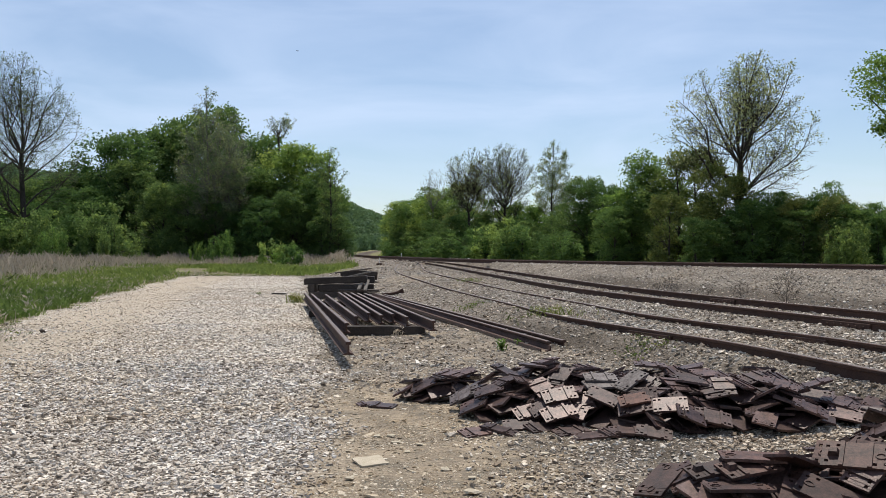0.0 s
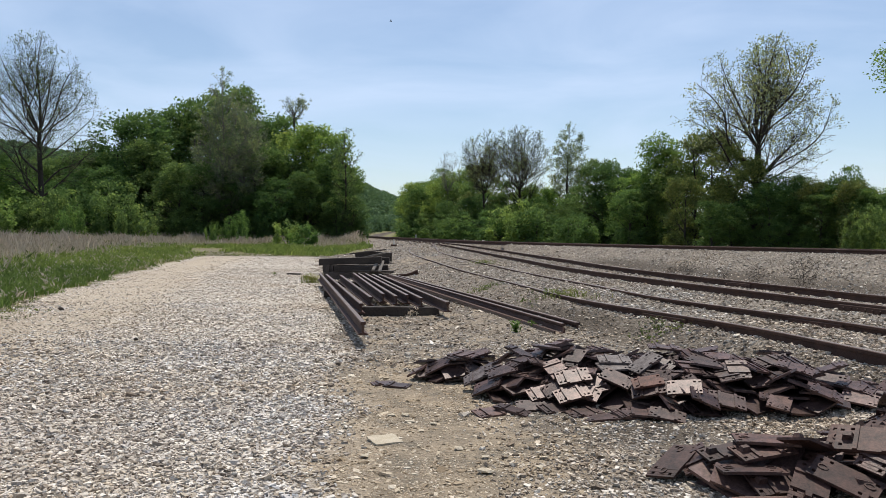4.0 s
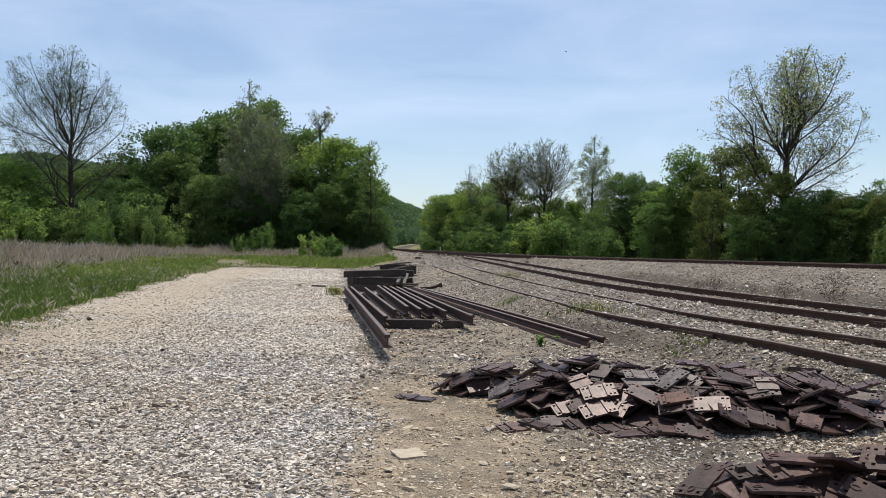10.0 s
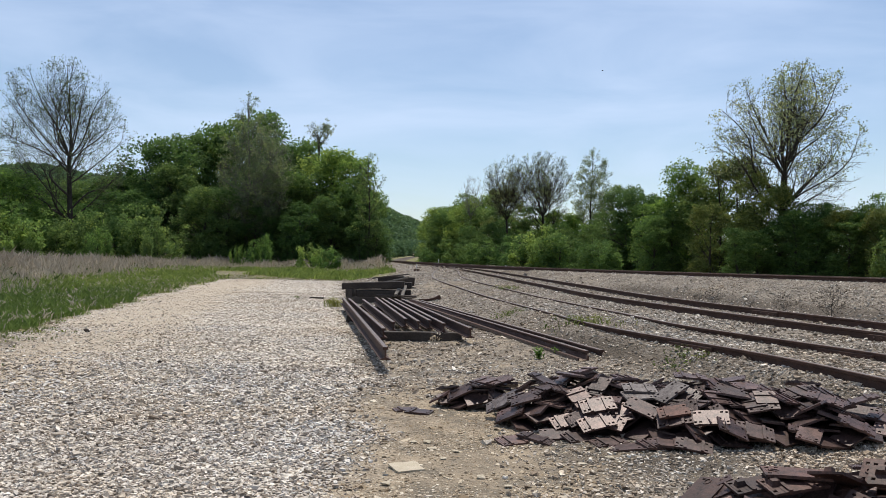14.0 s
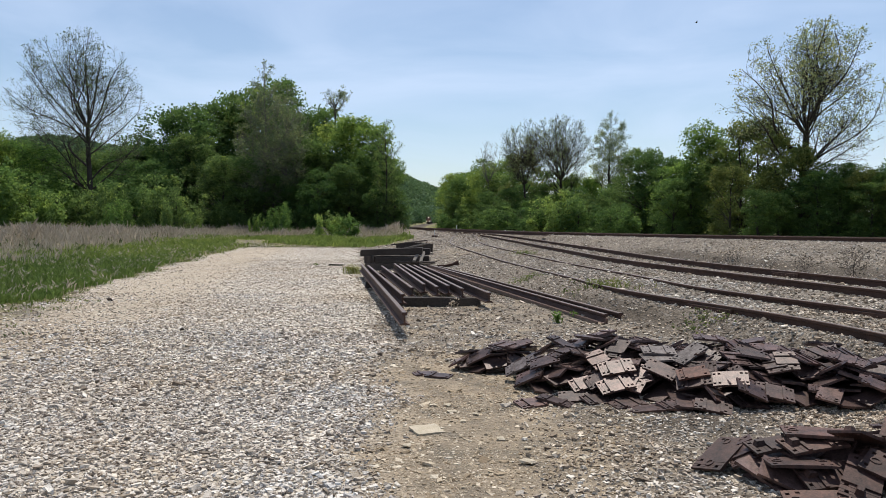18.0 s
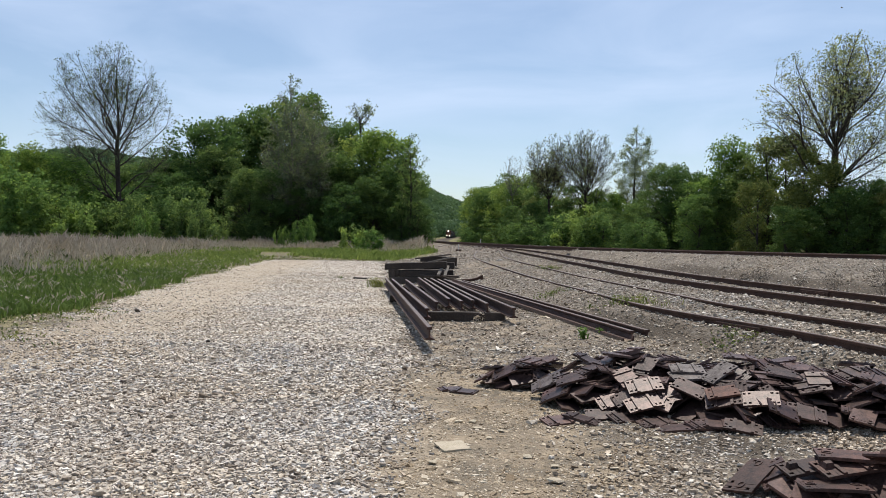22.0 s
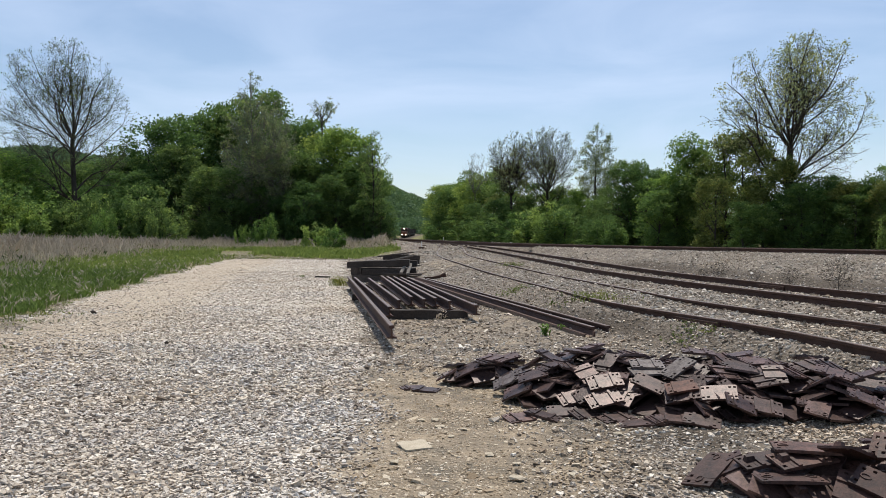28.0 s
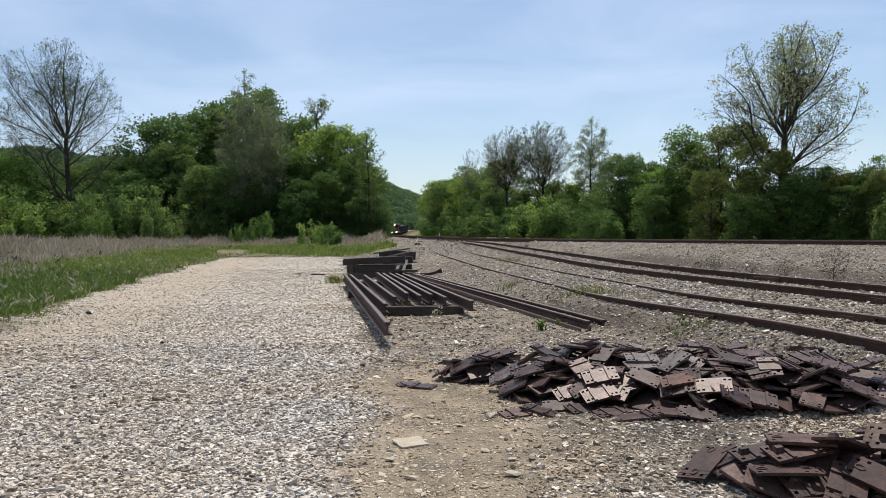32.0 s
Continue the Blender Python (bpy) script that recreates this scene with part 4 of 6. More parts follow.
# its ridge
stand((200, 285, 84, "M", 3.6), (225, 244, 88, "M", 3.8), (258, 232, 92, "M", 3.8), (285, 275, 86, "M", 3.4), (300, 215, 94, "S", 3.8),
      (310, 320, 80, "M", 2.8), (335, 196, 95, "S", 4.0), (350, 325, 79, "M", 2.8), (385, 192, 96, "S", 4.2), (410, 290, 85, "S", 3.2),
      (425, 215, 96, "S", 3.8))
# its end at the railway
stand((455, 285, 84, "M", 3.2), (462, 238, 96, "S", 3.6), (490, 330, 80, "M", 2.8), (505, 262, 90, "Y", 3.6), (528, 256, 86, "Y", 3.6),
      (545, 310, 82, "S", 3.0), (564, 268, 84, "Y", 2.8), (584, 365, 79, "M", 1.6), (588, 322, 82, "S", 1.8))
# beyond the main line, along the bend
stand((694, 374, 150, "S", 2.6), (706, 356, 142, "S", 3.0), (720, 395, 120, "M", 3.0), (722, 344, 130, "Y", 3.6), (745, 390, 112, "S", 3.0),
      (748, 332, 122, "S", 3.6), (775, 334, 114, "Y", 3.4), (780, 385, 104, "M", 3.0), (800, 320, 110, "S", 3.4), (818, 375, 96, "M", 2.8),
      (828, 322, 104, "O", 3.6))
# round the elms
stand((858, 345, 100, "M", 3.4), (890, 340, 102, "M", 3.4), (925, 350, 98, "Y", 3.2), (935, 368, 92, "S", 2.6), (950, 385, 90, "S", 2.6),
      (962, 352, 95, "Y", 2.8), (995, 380, 84, "S", 2.4), (1002, 362, 90, "S", 2.8), (1025, 350, 80, "M", 2.8), (1052, 318, 78, "M", 2.8),
      (1082, 308, 76, "M", 2.9))
# round the cottonwood
stand((1100, 350, 68, "S", 2.0), (1115, 298, 72, "Y", 2.7), (1143, 276, 70, "Y", 2.7), (1172, 290, 68, "S", 2.5), (1185, 345, 62, "O", 2.0),
      (1205, 268, 66, "O", 2.9), (1235, 264, 66, "O", 2.8), (1250, 352, 58, "S", 1.9), (1268, 290, 62, "O", 2.6), (1298, 312, 60, "O", 2.3),
      (1325, 335, 60, "S", 2.2))
# the low row past it
stand((1352, 340, 58, "S", 2.1), (1380, 338, 58, "S", 2.0), (1408, 350, 57, "O", 2.0), (1436, 345, 56, "S", 1.8), (1461, 318, 56, "S", 1.5),
      (1487, 348, 54, "O", 1.9), (1515, 344, 54, "S", 1.7), (1542, 352, 53, "S", 1.8), (1570, 362, 52, "S", 2.0), (1600, 370, 52, "S", 2.2),
      (1645, 350, 52, "M", 2.6))
# a farther row that closes the gaps
stand((840, 385, 135, "S", 4.4), (910, 385, 130, "M", 4.4), (975, 395, 124, "S", 4.2), (1035, 385, 116, "M", 4.2), (1140, 350, 108, "M", 4.0),
      (1230, 340, 102, "S", 4.0), (1330, 358, 96, "M", 4.0), (1420, 362, 92, "S", 3.8), (1510, 362, 90, "M", 3.8))

# the overhanging tree past the picture's edge
_h = tall_to(70, 46, bearing(1650, 46))
kit = build_tree("locust_tree", 38, [(0, 0, 11.5, 4.2, 1.8), (-1.0, 0, 8.6, 3.0, 0.9), (1.5, 0, 9.5, 3.5, 2.5), (-2.0, 0.4, 12.0, 2.2, 0.9), (-1.6, 0, 10.2, 2.4, 0.8), (-1.4, 0, 7.4, 1.8, 0.6)], (10, 0.32), 30, 300, 2600, 16, 0.17, 0.26, BARK, LEAF_LIGHT, 0.5, 0.012)
plant(kit, "tall locust tree with layered light green foliage", "tree", bearing(1668, 46), 46, 0.2, 1.0, _h / 13.4)

def bushes(*rows):
    """Shrubs before the woods: bearing, fall of the top, distance, bright or not, half width."""
    for b, top, d, bright, half in rows:
        x = bearing(b, d)
        h = max(1.2, tall_to(top, d, x))
        if h > 3.4:
            # the big ones are bushy young trees
            half = half * 1.25
            kit, tall, s = BUSHES[2 if bright else int(_r.integers(2))], 6.0, half / 3.0
        else:
            kit, tall = (BRIGHT if bright else SHRUBS)[int(_r.integers(2))], 3.0
            s = half / (1.9 if bright else 2.3)
        plant(kit, "bright yellow-green leafy shrub" if bright else "rounded green shrub in front of the trees", "shrub", x, d, _r.uniform(0, 6.28), s, h / (tall * s), "bright shrubs" if bright else "green shrubs")


bushes((-150, 300, 66, 1, 3.2), (-95, 318, 66, 1, 2.9), (-66, 362, 65, 1, 1.9), (26, 370, 68, 0, 1.8), (58, 350, 69, 0, 1.9), (108, 344, 72, 0, 2.3), (158, 346, 71, 0, 2.4),
       (205, 370, 70, 0, 1.9), (92, 392, 67, 1, 1.1), (182, 402, 67, 0, 1.1), (350, 408, 72, 1, 0.72), (393, 400, 72, 1, 0.9), (482, 401, 66, 1, 1.6), (514, 424, 65, 1, 1.4),
       (440, 392, 79, 0, 1.8), (300, 384, 78, 0, 2.0))
bushes((885, 376, 72, 1, 2.0), (920, 384, 71, 0, 2.2), (855, 395, 74, 0, 2.0), (995, 392, 66, 0, 1.6), (1508, 366, 50, 0, 1.2), (760, 405, 100, 0, 2.2), (800, 400, 92, 0, 2.4),
       (705, 415, 118, 0, 2.4), (1620, 390, 44, 0, 2.0))


# ---- distance: wooded hills and the woods along the far bend ----
def hill(x0, x1, d, crest, depth, label):
    """A long wooded hill: a sheet whose surface is clumped with tree crowns."""
    rng = np.random.default_rng(int(d))
    n = 5200
    u, w = rng.uniform(0, 1, n), rng.uniform(0, 1, n) ** 0.7
    x = x0 + (x1 - x0) * u
    y = d + depth * w
    z = crest(x) * np.sin(w * np.pi / 2) + rng.normal(0, 1.2, n)
    c = np.stack([x, y, z], 1)
    v, f = leaves(rng, c, 11, 3.6, 4.5)
    xs, ws = np.linspace(x0 - 50, x1 + 50, 70), np.linspace(0, 1, 12)
    g = np.array([[(a, d + depth * b, crest(np.array(a)) * math.sin(b * math.pi / 2) - 2) for a in xs] for b in ws]).reshape(-1, 3)
    i = (np.arange(11)[:, None] * 70 + np.arange(69)[None, :]).ravel()
    me = mesh_of("wooded_hill", np.vstack([v, g]), np.vstack([f, np.stack([i, i + 1, i + 71, i + 70], 1) + len(v)]), HAZED_WOOD)
    return tagged(new("wooded_hill", me), label, "hill", kind="stuff")


hill(-420, 60, 1180, lambda x: np.maximum(26, 85 - 0.42 * np.maximum(0, x + 162) - 0.08 * np.abs(x + 162)) + 3 * np.sin(x * 0.05), 260, "distant hill covered in hazy green woods")
hill(-560, -200, 560, lambda x: 72 - 0.0016 * np.abs(x + 420) ** 1.8 + 3 * np.sin(x * 0.06), 160, "wooded hillside behind the field")


def far_woods(spots, label):
    rng = np.random.default_rng(3)
    vs, fs, k = [], [], 0
    for b, d, h, r, n in spots:
        x = bearing(b, d)
        c = crown_points(rng, n, [(x, d, ground_z(x, d) + h * 0.55, r, h * 0.5), (x + r * 0.3, d, ground_z(x, d) + h * 0.3, r, h * 0.35)], 0.7)
        v, f = leaves(rng, c, 7, 0.9, 1.3)
        vs.append(v)
        fs.append(f + k)
        k += len(v)
    return tagged(new("far_woods", mesh_of("far_woods", np.vstack(vs), np.vstack(fs), HAZED_WOOD)), label, "woods", kind="stuff")


_r = np.random.default_rng(12)
far_woods([(b, d, _r.uniform(9, 14), _r.uniform(5, 8), 260) for b, d in [(574, 300), (584, 360), (596, 420), (604, 470), (610, 520), (618, 560), (697, 420), (704, 360), (692, 500), (688, 560), (712, 320), (718, 270),
                                                                         (562, 260), (545, 220), (636, 680), (655, 860), (640, 720), (692, 600), (726, 260), (735, 220), (686, 800), (690, 900), (700, 1000), (640, 900), (708, 330), (700, 380), (694, 430), (714, 300)]],
          "green woods along the far bend of the railway")


# ---- joint bars on the track rails ----
def joint_bar(line, b, label="rusty bolted joint bar on the rail"):
    """A pair of bars with bolts where two rails meet, at a bearing."""
    i = int(np.abs(784 + LENS * line[:, 0] / line[:, 1] - b)[line[:, 1] > 3].argmin()) + int((line[:, 1] <= 3).sum())
    p, d = line[i], line[i + 1] - line[i - 1]
    t = tagged(new("rail_joint"), label, "rail joint", "joints of the rails")
    for s in (-1, 1):
        bm = bmesh.new()
        box(bm, -0.45, 0.45, s * 0.03 - 0.018, s * 0.03 + 0.018, -0.145, -0.04, 0.008)
        bar = part("bar", bm, RAIL_RUST, t)
        for k in (-0.34, -0.2, -0.07, 0.07, 0.2, 0.34):
            bm = bmesh.new()
            drum(bm, k, s * 0.058, -0.09, 0.018, 0.025, "Y", 6)
            part("bolt", bm, RAIL_RUST, bar)
    t.matrix_basis = pose(*p, 0, 0, math.degrees(math.atan2(d[1], d[0])))
    return t


joint_bar(aside(SIDING, GAUGE), 1395)
joint_bar(SIDING, 1130)
joint_bar(SECOND, 1500)
joint_bar(aside(SECOND, GAUGE), 1285)


# ---- rails and timbers lying beside the drive ----
def loose_rail(a, b, label="long rusted steel rail lying loose on timbers", sag=0.0, rolled=False):
    p = np.array([np.array(a) * (1 - t) + np.array(b) * t - (0, 0, sag * math.sin(t * math.pi)) for t in np.linspace(0, 1, 9)])
    return tagged(new("steel_rail", rail_mesh(p, True, rolled)), label, "rail", "loose rails in the stack")


LOOSE = [((541, 519), (617, 605), 1.17), ((552, 520), (614, 572), 1.19), ((577, 521), (631, 560), 1.19), ((600, 517), (653, 554), 1.17), ((610, 518), (676, 558), 1.17),
         ((622, 518), (696, 556), 1.17), ((634, 519), (721, 561), 1.17), ((646, 519), (768, 568), 1.17)]
for far, near, drop in LOOSE:
    loose_rail(spot(*far, drop), spot(*near, drop))
loose_rail(spot(655, 519, 1.17), spot(966, 613, 1.36), "long rusted steel rail rolled on its side", rolled=True)
loose_rail(spot(667, 520, 1.17), spot(972, 604, 1.30), "long rusted steel rail sloping down onto the gravel")
loose_rail(spot(680, 521, 1.18), spot(998, 602, 1.31), "long rusted steel rail with its end on the gravel")


def timber(name, x, y, z, length, wide, high, yaw, tilt=0.0, mat=TIMBER, label="dark creosoted wooden railroad tie", group="stacked timbers"):
    bm = bmesh.new()
    box(bm, -length / 2, length / 2, -wide / 2, wide / 2, 0, high)
    bmesh.ops.subdivide_edges(bm, edges=[e for e in bm.edges if abs((e.verts[0].co - e.verts[1].co).x) > 0.5 * length], cuts=6)
    rng = random.Random(int(x * 100 + y * 37 + z * 11))
    for v in bm.verts:
        v.co += Vector((rng.uniform(-0.01, 0.01), rng.uniform(-0.008, 0.008), rng.uniform(-0.007, 0.007) if v.co.z > 0.02 else 0))
    bmesh.ops.bevel(bm, geom=list(bm.edges), offset=0.008, segments=1, affect="EDGES", profile=0.5)
    ob = part(name, bm, mat, None)
    ob.matrix_basis = pose(x, y, z, 0, -tilt, yaw)
    return tagged(ob, label, "timber", group)


def timber_at(b0, b1, d, z, wide, high, skew=0.0, tilt=0.0, mat=TIMBER, label="dark creosoted wooden railroad tie"):
    """A timber that spans two bearings at a distance."""
    x0, x1 = bearing(b0, d), bearing(b1, d)
    return timber("railroad_tie", (x0 + x1) / 2, d, z, (x1 - x0) / math.cos(radians(skew)), wide, high, skew, tilt, mat, label)


timber_at(611, 752, 14.6, 0.0, 0.2, 0.165, -1.5, label="dark wooden tie laid across under the loose rails")
timber_at(545, 690, 22.0, 0.0, 0.22, 0.16, 2, label="dark wooden tie laid across under the loose rails")
timber_at(548, 575, 18.6, 0.0, 0.2, 0.15, 3, label="short dark timber end under the loose rails")
# the stack behind them
timber_at(548, 664, 25.6, 0.02, 0.24, 0.2, 1)
timber_at(552, 674, 26.1, 0.02, 0.24, 0.2, -2)
timber_at(556, 672, 26.9, 0.02, 0.24, 0.2, 1)
timber_at(549, 561, 25.9, 0.22, 0.8, 0.24, 0, label="short dark timber block set crosswise in the stack")
timber_at(630, 646, 25.9, 0.22, 0.8, 0.24, 0, label="short dark timber block set crosswise in the stack")
timber_at(560, 662, 26.3, 0.235, 0.22, 0.2, -1)
timber_at(575, 660, 26.8, 0.235, 0.22, 0.2, 2)
timber_at(566, 640, 25.62, 0.235, 0.2, 0.19, 2, label="dark split timber inside the stack")
timber_at(590, 668, 25.9, 0.03, 0.22, 0.19, -3, label="dark split timber inside the stack")
timber_at(600, 672, 25.45, 0.24, 0.12, 0.07, -3, label="dark thin board sticking out of the stack")
timber_at(540, 651, 25.7, 0.49, 0.28, 0.2, 0.5, 2.4, label="dark weathered timber on top of the stack")
timber_at(570, 664, 26.5, 0.47, 0.24, 0.2, -4, 1, label="dark weathered timber on top of the stack")
timber("short_board", bearing(640, 25.6), 25.55, 0.44, 0.6, 0.1, 0.05, 78, 30, TIMBER_GREY, "short pale weathered board leaning on the stack")
timber("short_board", bearing(650, 25.6), 25.50, 0.42, 0.6, 0.1, 0.05, 84, 30, TIMBER_GREY, "short pale weathered board leaning on the stack")
for b0, b1, d, z, sk, ti in ((612, 662, 31, 0.2, 4, 0), (610, 655, 31.6, 0.2, -6, 0), (606, 668, 31.2, 0.38, 2, 1), (618, 640, 31.5, 0.38, 30, 0), (604, 650, 31.4, 0.56, -12, 3), (630, 668, 31.1, 0.56, 6, -2), (640, 672, 30.2, 0.1, 10, 0)):
    timber_at(b0, b1, d, z, 0.22, 0.18, sk, ti, label="dark broken timber in a jumbled heap")
for b, d, z, yaw, tilt, length in ((618, 30.3, 0.42, 62, 14, 1.1), (634, 30.5, 0.60, -40, 10, 1.3), (652, 30.4, 0.40, 35, -12, 0.9), (660, 30.0, 0.22, 70, 9, 0.8), (626, 30.9, 0.74, 15, 7, 1.4)):
    timber("broken_board", bearing(b, d), d, z, length, 0.12, 0.05, yaw, tilt, TIMBER_GREY if tilt > 8 else TIMBER, "broken weathered board thrown on the timber heap", "broken boards")
timber_at(482, 507, 28.2, 0.0, 0.12, 0.06, -14, 0, TIMBER, "thin dark board lying on the gravel")


def rail_anchor(x, y, z, turn):
    """A short bent piece of scrap rail."""
    a = [(0, 0, 0.17), (0.25, 0.02, 0.175), (0.45, 0.06, 0.22), (0.62, 0.12, 0.3)]
    ob = new("scrap_rail", rail_mesh(a, False))
    ob.matrix_basis = pose(x, y, z, 0, 0, turn)
    return tagged(ob, "short bent piece of rusty scrap rail", "scrap metal")


rail_anchor(bearing(677, 24.0), 24.0, 0.1, 12)


# ---- tie plates ----
def plate_mesh(name, length, width, holes, ridges, mat, thick=0.019, rings=(), lumps=()):
    """A rolled steel plate with square spike holes and two shoulders."""
    hs = 0.011
    xc = sorted({round(v, 4) for v in [-length / 2, length / 2] + [h[0] + s for h in holes for s in (-hs, hs)] + [r + s for r in ridges for s in (-0.012, 0.012)]})
    yc = sorted({round(v, 4) for v in [-width / 2, width / 2] + [h[1] + s for h in holes for s in (-hs, hs)]})

    def level(i, j):
        if not (0 <= i < len(xc) - 1 and 0 <= j < len(yc) - 1):
            return None
        cx, cy = (xc[i] + xc[i + 1]) / 2, (yc[j] + yc[j + 1]) / 2
        if any(abs(cx - h[0]) < hs and abs(cy - h[1]) < hs for h in holes):
            return None
        if any(abs(cx - r) < 0.012 for r in ridges):
            return thick + 0.011
        return thick - 0.005 * max(0, (abs(cx) - 0.1) / (length / 2 - 0.1))

    v, f = [], []

    def quad(*p):
        f.append(tuple(range(len(v), len(v) + 4)))
        v.extend(p)

    for i in range(len(xc) - 1):
        for j in range(len(yc) - 1):
            z = level(i, j)
            if z is None:
                continue
            x0, x1, y0, y1 = xc[i], xc[i + 1], yc[j], yc[j + 1]
            quad((x0, y0, z), (x1, y0, z), (x1, y1, z), (x0, y1, z))
            quad((x0, y1, 0), (x1, y1, 0), (x1, y0, 0), (x0, y0, 0))
            for (ni, nj), a, b in (((i, j - 1), (x0, y0), (x1, y0)), ((i + 1, j), (x1, y0), (x1, y1)), ((i, j + 1), (x1, y1), (x0, y1)), ((i - 1, j), (x0, y1), (x0, y0))):
                o = level(ni, nj)
                if o is None or o < z - 1e-6:
                    lo = 0 if o is None else o
                    quad((*a, lo), (*b, lo), (*b, z), (*a, z))
    for cx, cy in rings:
        for k in range(12):
            p = [(cx + math.cos(a) * r * 1.35, cy + math.sin(a) * r) for a, r in ((k * 0.5236, 0.017), (k * 0.5236, 0.024), ((k + 1) * 0.5236, 0.024), ((k + 1) * 0.5236, 0.017))]
            h = thick + 0.004
            quad(*[(*q, h) for q in p])
            quad((*p[1], thick - 0.004), (*p[2], thick - 0.004), (*p[2], h), (*p[1], h))
            quad((*p[3], thick - 0.004), (*p[0], thick - 0.004), (*p[0], h), (*p[3], h))
    for cx, cy in lumps:
        q0 = [(cx - 0.032, cy - 0.024), (cx + 0.032, cy - 0.024), (cx + 0.032, cy + 0.024), (cx - 0.032, cy + 0.024)]
        q1 = [(cx + (a - cx) * 0.7, cy + (b - cy) * 0.7) for a, b in q0]
        for k in range(4):
            quad((*q0[k], thick - 0.004), (*q0[(k + 1) % 4], thick - 0.004), (*q1[(k + 1) % 4], thick + 0.03), (*q1[k], thick + 0.03))
        quad(*[(*q, thick + 0.03) for q in q1])
    me = mesh_of(name, np.array(v), np.array(f), mat)
    SHAPES[me.name] = (np.array(v), np.array(f))
    return me


SHAPES = {}
_eight = [(sx * px, sy * 0.060) for sx in (-1, 1) for sy in (-1, 1) for px in (0.086, 0.125)]
_four = [(sx * 0.095, sy * 0.055) for sx in (-1, 1) for sy in (-1, 1)] + [(0.128, 0.02), (-0.128, -0.02)]
_big = [(sx * 0.155, sy * 0.06) for sx in (-1, 1) for sy in (-1, 1)] + [(0.10, -0.07), (-0.10, 0.07)]
PLATES = [(plate_mesh("tie_plate", 0.30, 0.18, _eight, (-0.066, 0.066), PLATE), 0.30, 0.18), (plate_mesh("tie_plate", 0.29, 0.175, _four, (-0.066, 0.066), PLATE), 0.29, 0.175),
          (plate_mesh("tie_plate", 0.28, 0.18, _eight, (), PLATE), 0.28, 0.18), (plate_mesh("tie_plate", 0.25, 0.165, _four[:4], (-0.062,), PLATE), 0.25, 0.165)]
PALES = [(plate_mesh("tie_plate", 0.30, 0.18, _eight, (-0.066, 0.066), PLATE_PALE), 0.30, 0.18), (plate_mesh("tie_plate", 0.29, 0.185, _eight, (), PLATE_PALE), 0.29, 0.185)]
REDS = [(plate_mesh("tie_plate", 0.26, 0.17, _four[:4], (-0.062,), PLATE_RED), 0.26, 0.17)]
CORE = [(plate_mesh("tie_plate", 0.32, 0.19, [], (), PLATE), 0.32, 0.19)]
BIGS = [(plate_mesh("tie_plate", 0.37, 0.2, _big, (), PLATE_BROWN, rings=((-0.125, 0.0), (0.125, 0.02))), 0.37, 0.2),
        (plate_mesh("tie_plate", 0.37, 0.2, _big, (-0.075, 0.075), PLATE_BROWN, rings=((0.13, 0.0),), lumps=((-0.12, 0.0),)), 0.37, 0.2),
        (plate_mesh("tie_plate", 0.36, 0.19, _big, (-0.075, 0.075), PLATE_BROWN, lumps=((-0.115, 0.01), (0.115, -0.01))), 0.36, 0.19)]

CELL, HX, HY = 0.02, -1.4, 3.6
_gx, _gy = np.meshgrid(np.arange(HX, 5.2, CELL), np.arange(HY, 9.8, CELL))
HEAP = relief(_gx.ravel(), _gy.ravel()).reshape(_gx.shape)


def lay_plate(kit, x, y, yaw, label, group, lean=(0.0, 0.0), buried=None):
    """Lays a plate on whatever already lies there, and adds it to the heap."""
    me, length, width = kit
    c, s = math.cos(yaw), math.sin(yaw)
    i0, i1 = int((x - 0.3 - HX) / CELL), int((x + 0.3 - HX) / CELL)
    j0, j1 = int((y - 0.3 - HY) / CELL), int((y + 0.3 - HY) / CELL)
    win = (slice(max(0, j0), j1), slice(max(0, i0), i1))
    dx, dy = _gx[win] - x, _gy[win] - y
    u, w = dx * c + dy * s, -dx * s + dy * c
    m = (np.abs(u) < length / 2) & (np.abs(w) < width / 2)
    h = HEAP[win]
    A = np.stack([dx[m], dy[m], np.ones(m.sum())], 1)
    co = np.linalg.lstsq(A, h[m], rcond=None)[0]
    gx, gy = np.clip(co[0] * 0.6 + lean[0], -0.55, 0.55), np.clip(co[1] * 0.55 + lean[1], -0.4, 0.5)
    rest = h[m] - A[:, 0] * gx - A[:, 1] * gy
    z = float(np.quantile(rest, 0.80))
    h[m] = np.maximum(h[m], z + A[:, 0] * gx + A[:, 1] * gy + 0.021)
    up = Vector((-gx, -gy, 1)).normalized()
    ax = Vector((c, s, gx * c + gy * s)).normalized()
    ay = up.cross(ax)
    m = Matrix(((ax.x, ay.x, up.x, x), (ax.y, ay.y, up.y, y), (ax.z, ay.z, up.z, z), (0, 0, 0, 1)))
    if buried is not None:
        v, f = SHAPES[me.name]
        r = np.array(m)
        buried.append((v @ r[:3, :3].T + r[:3, 3], f))
        return None
    ob = new("tie_plate", me)
    ob.matrix_basis = m
    return tagged(ob, label, "tie plate", group)


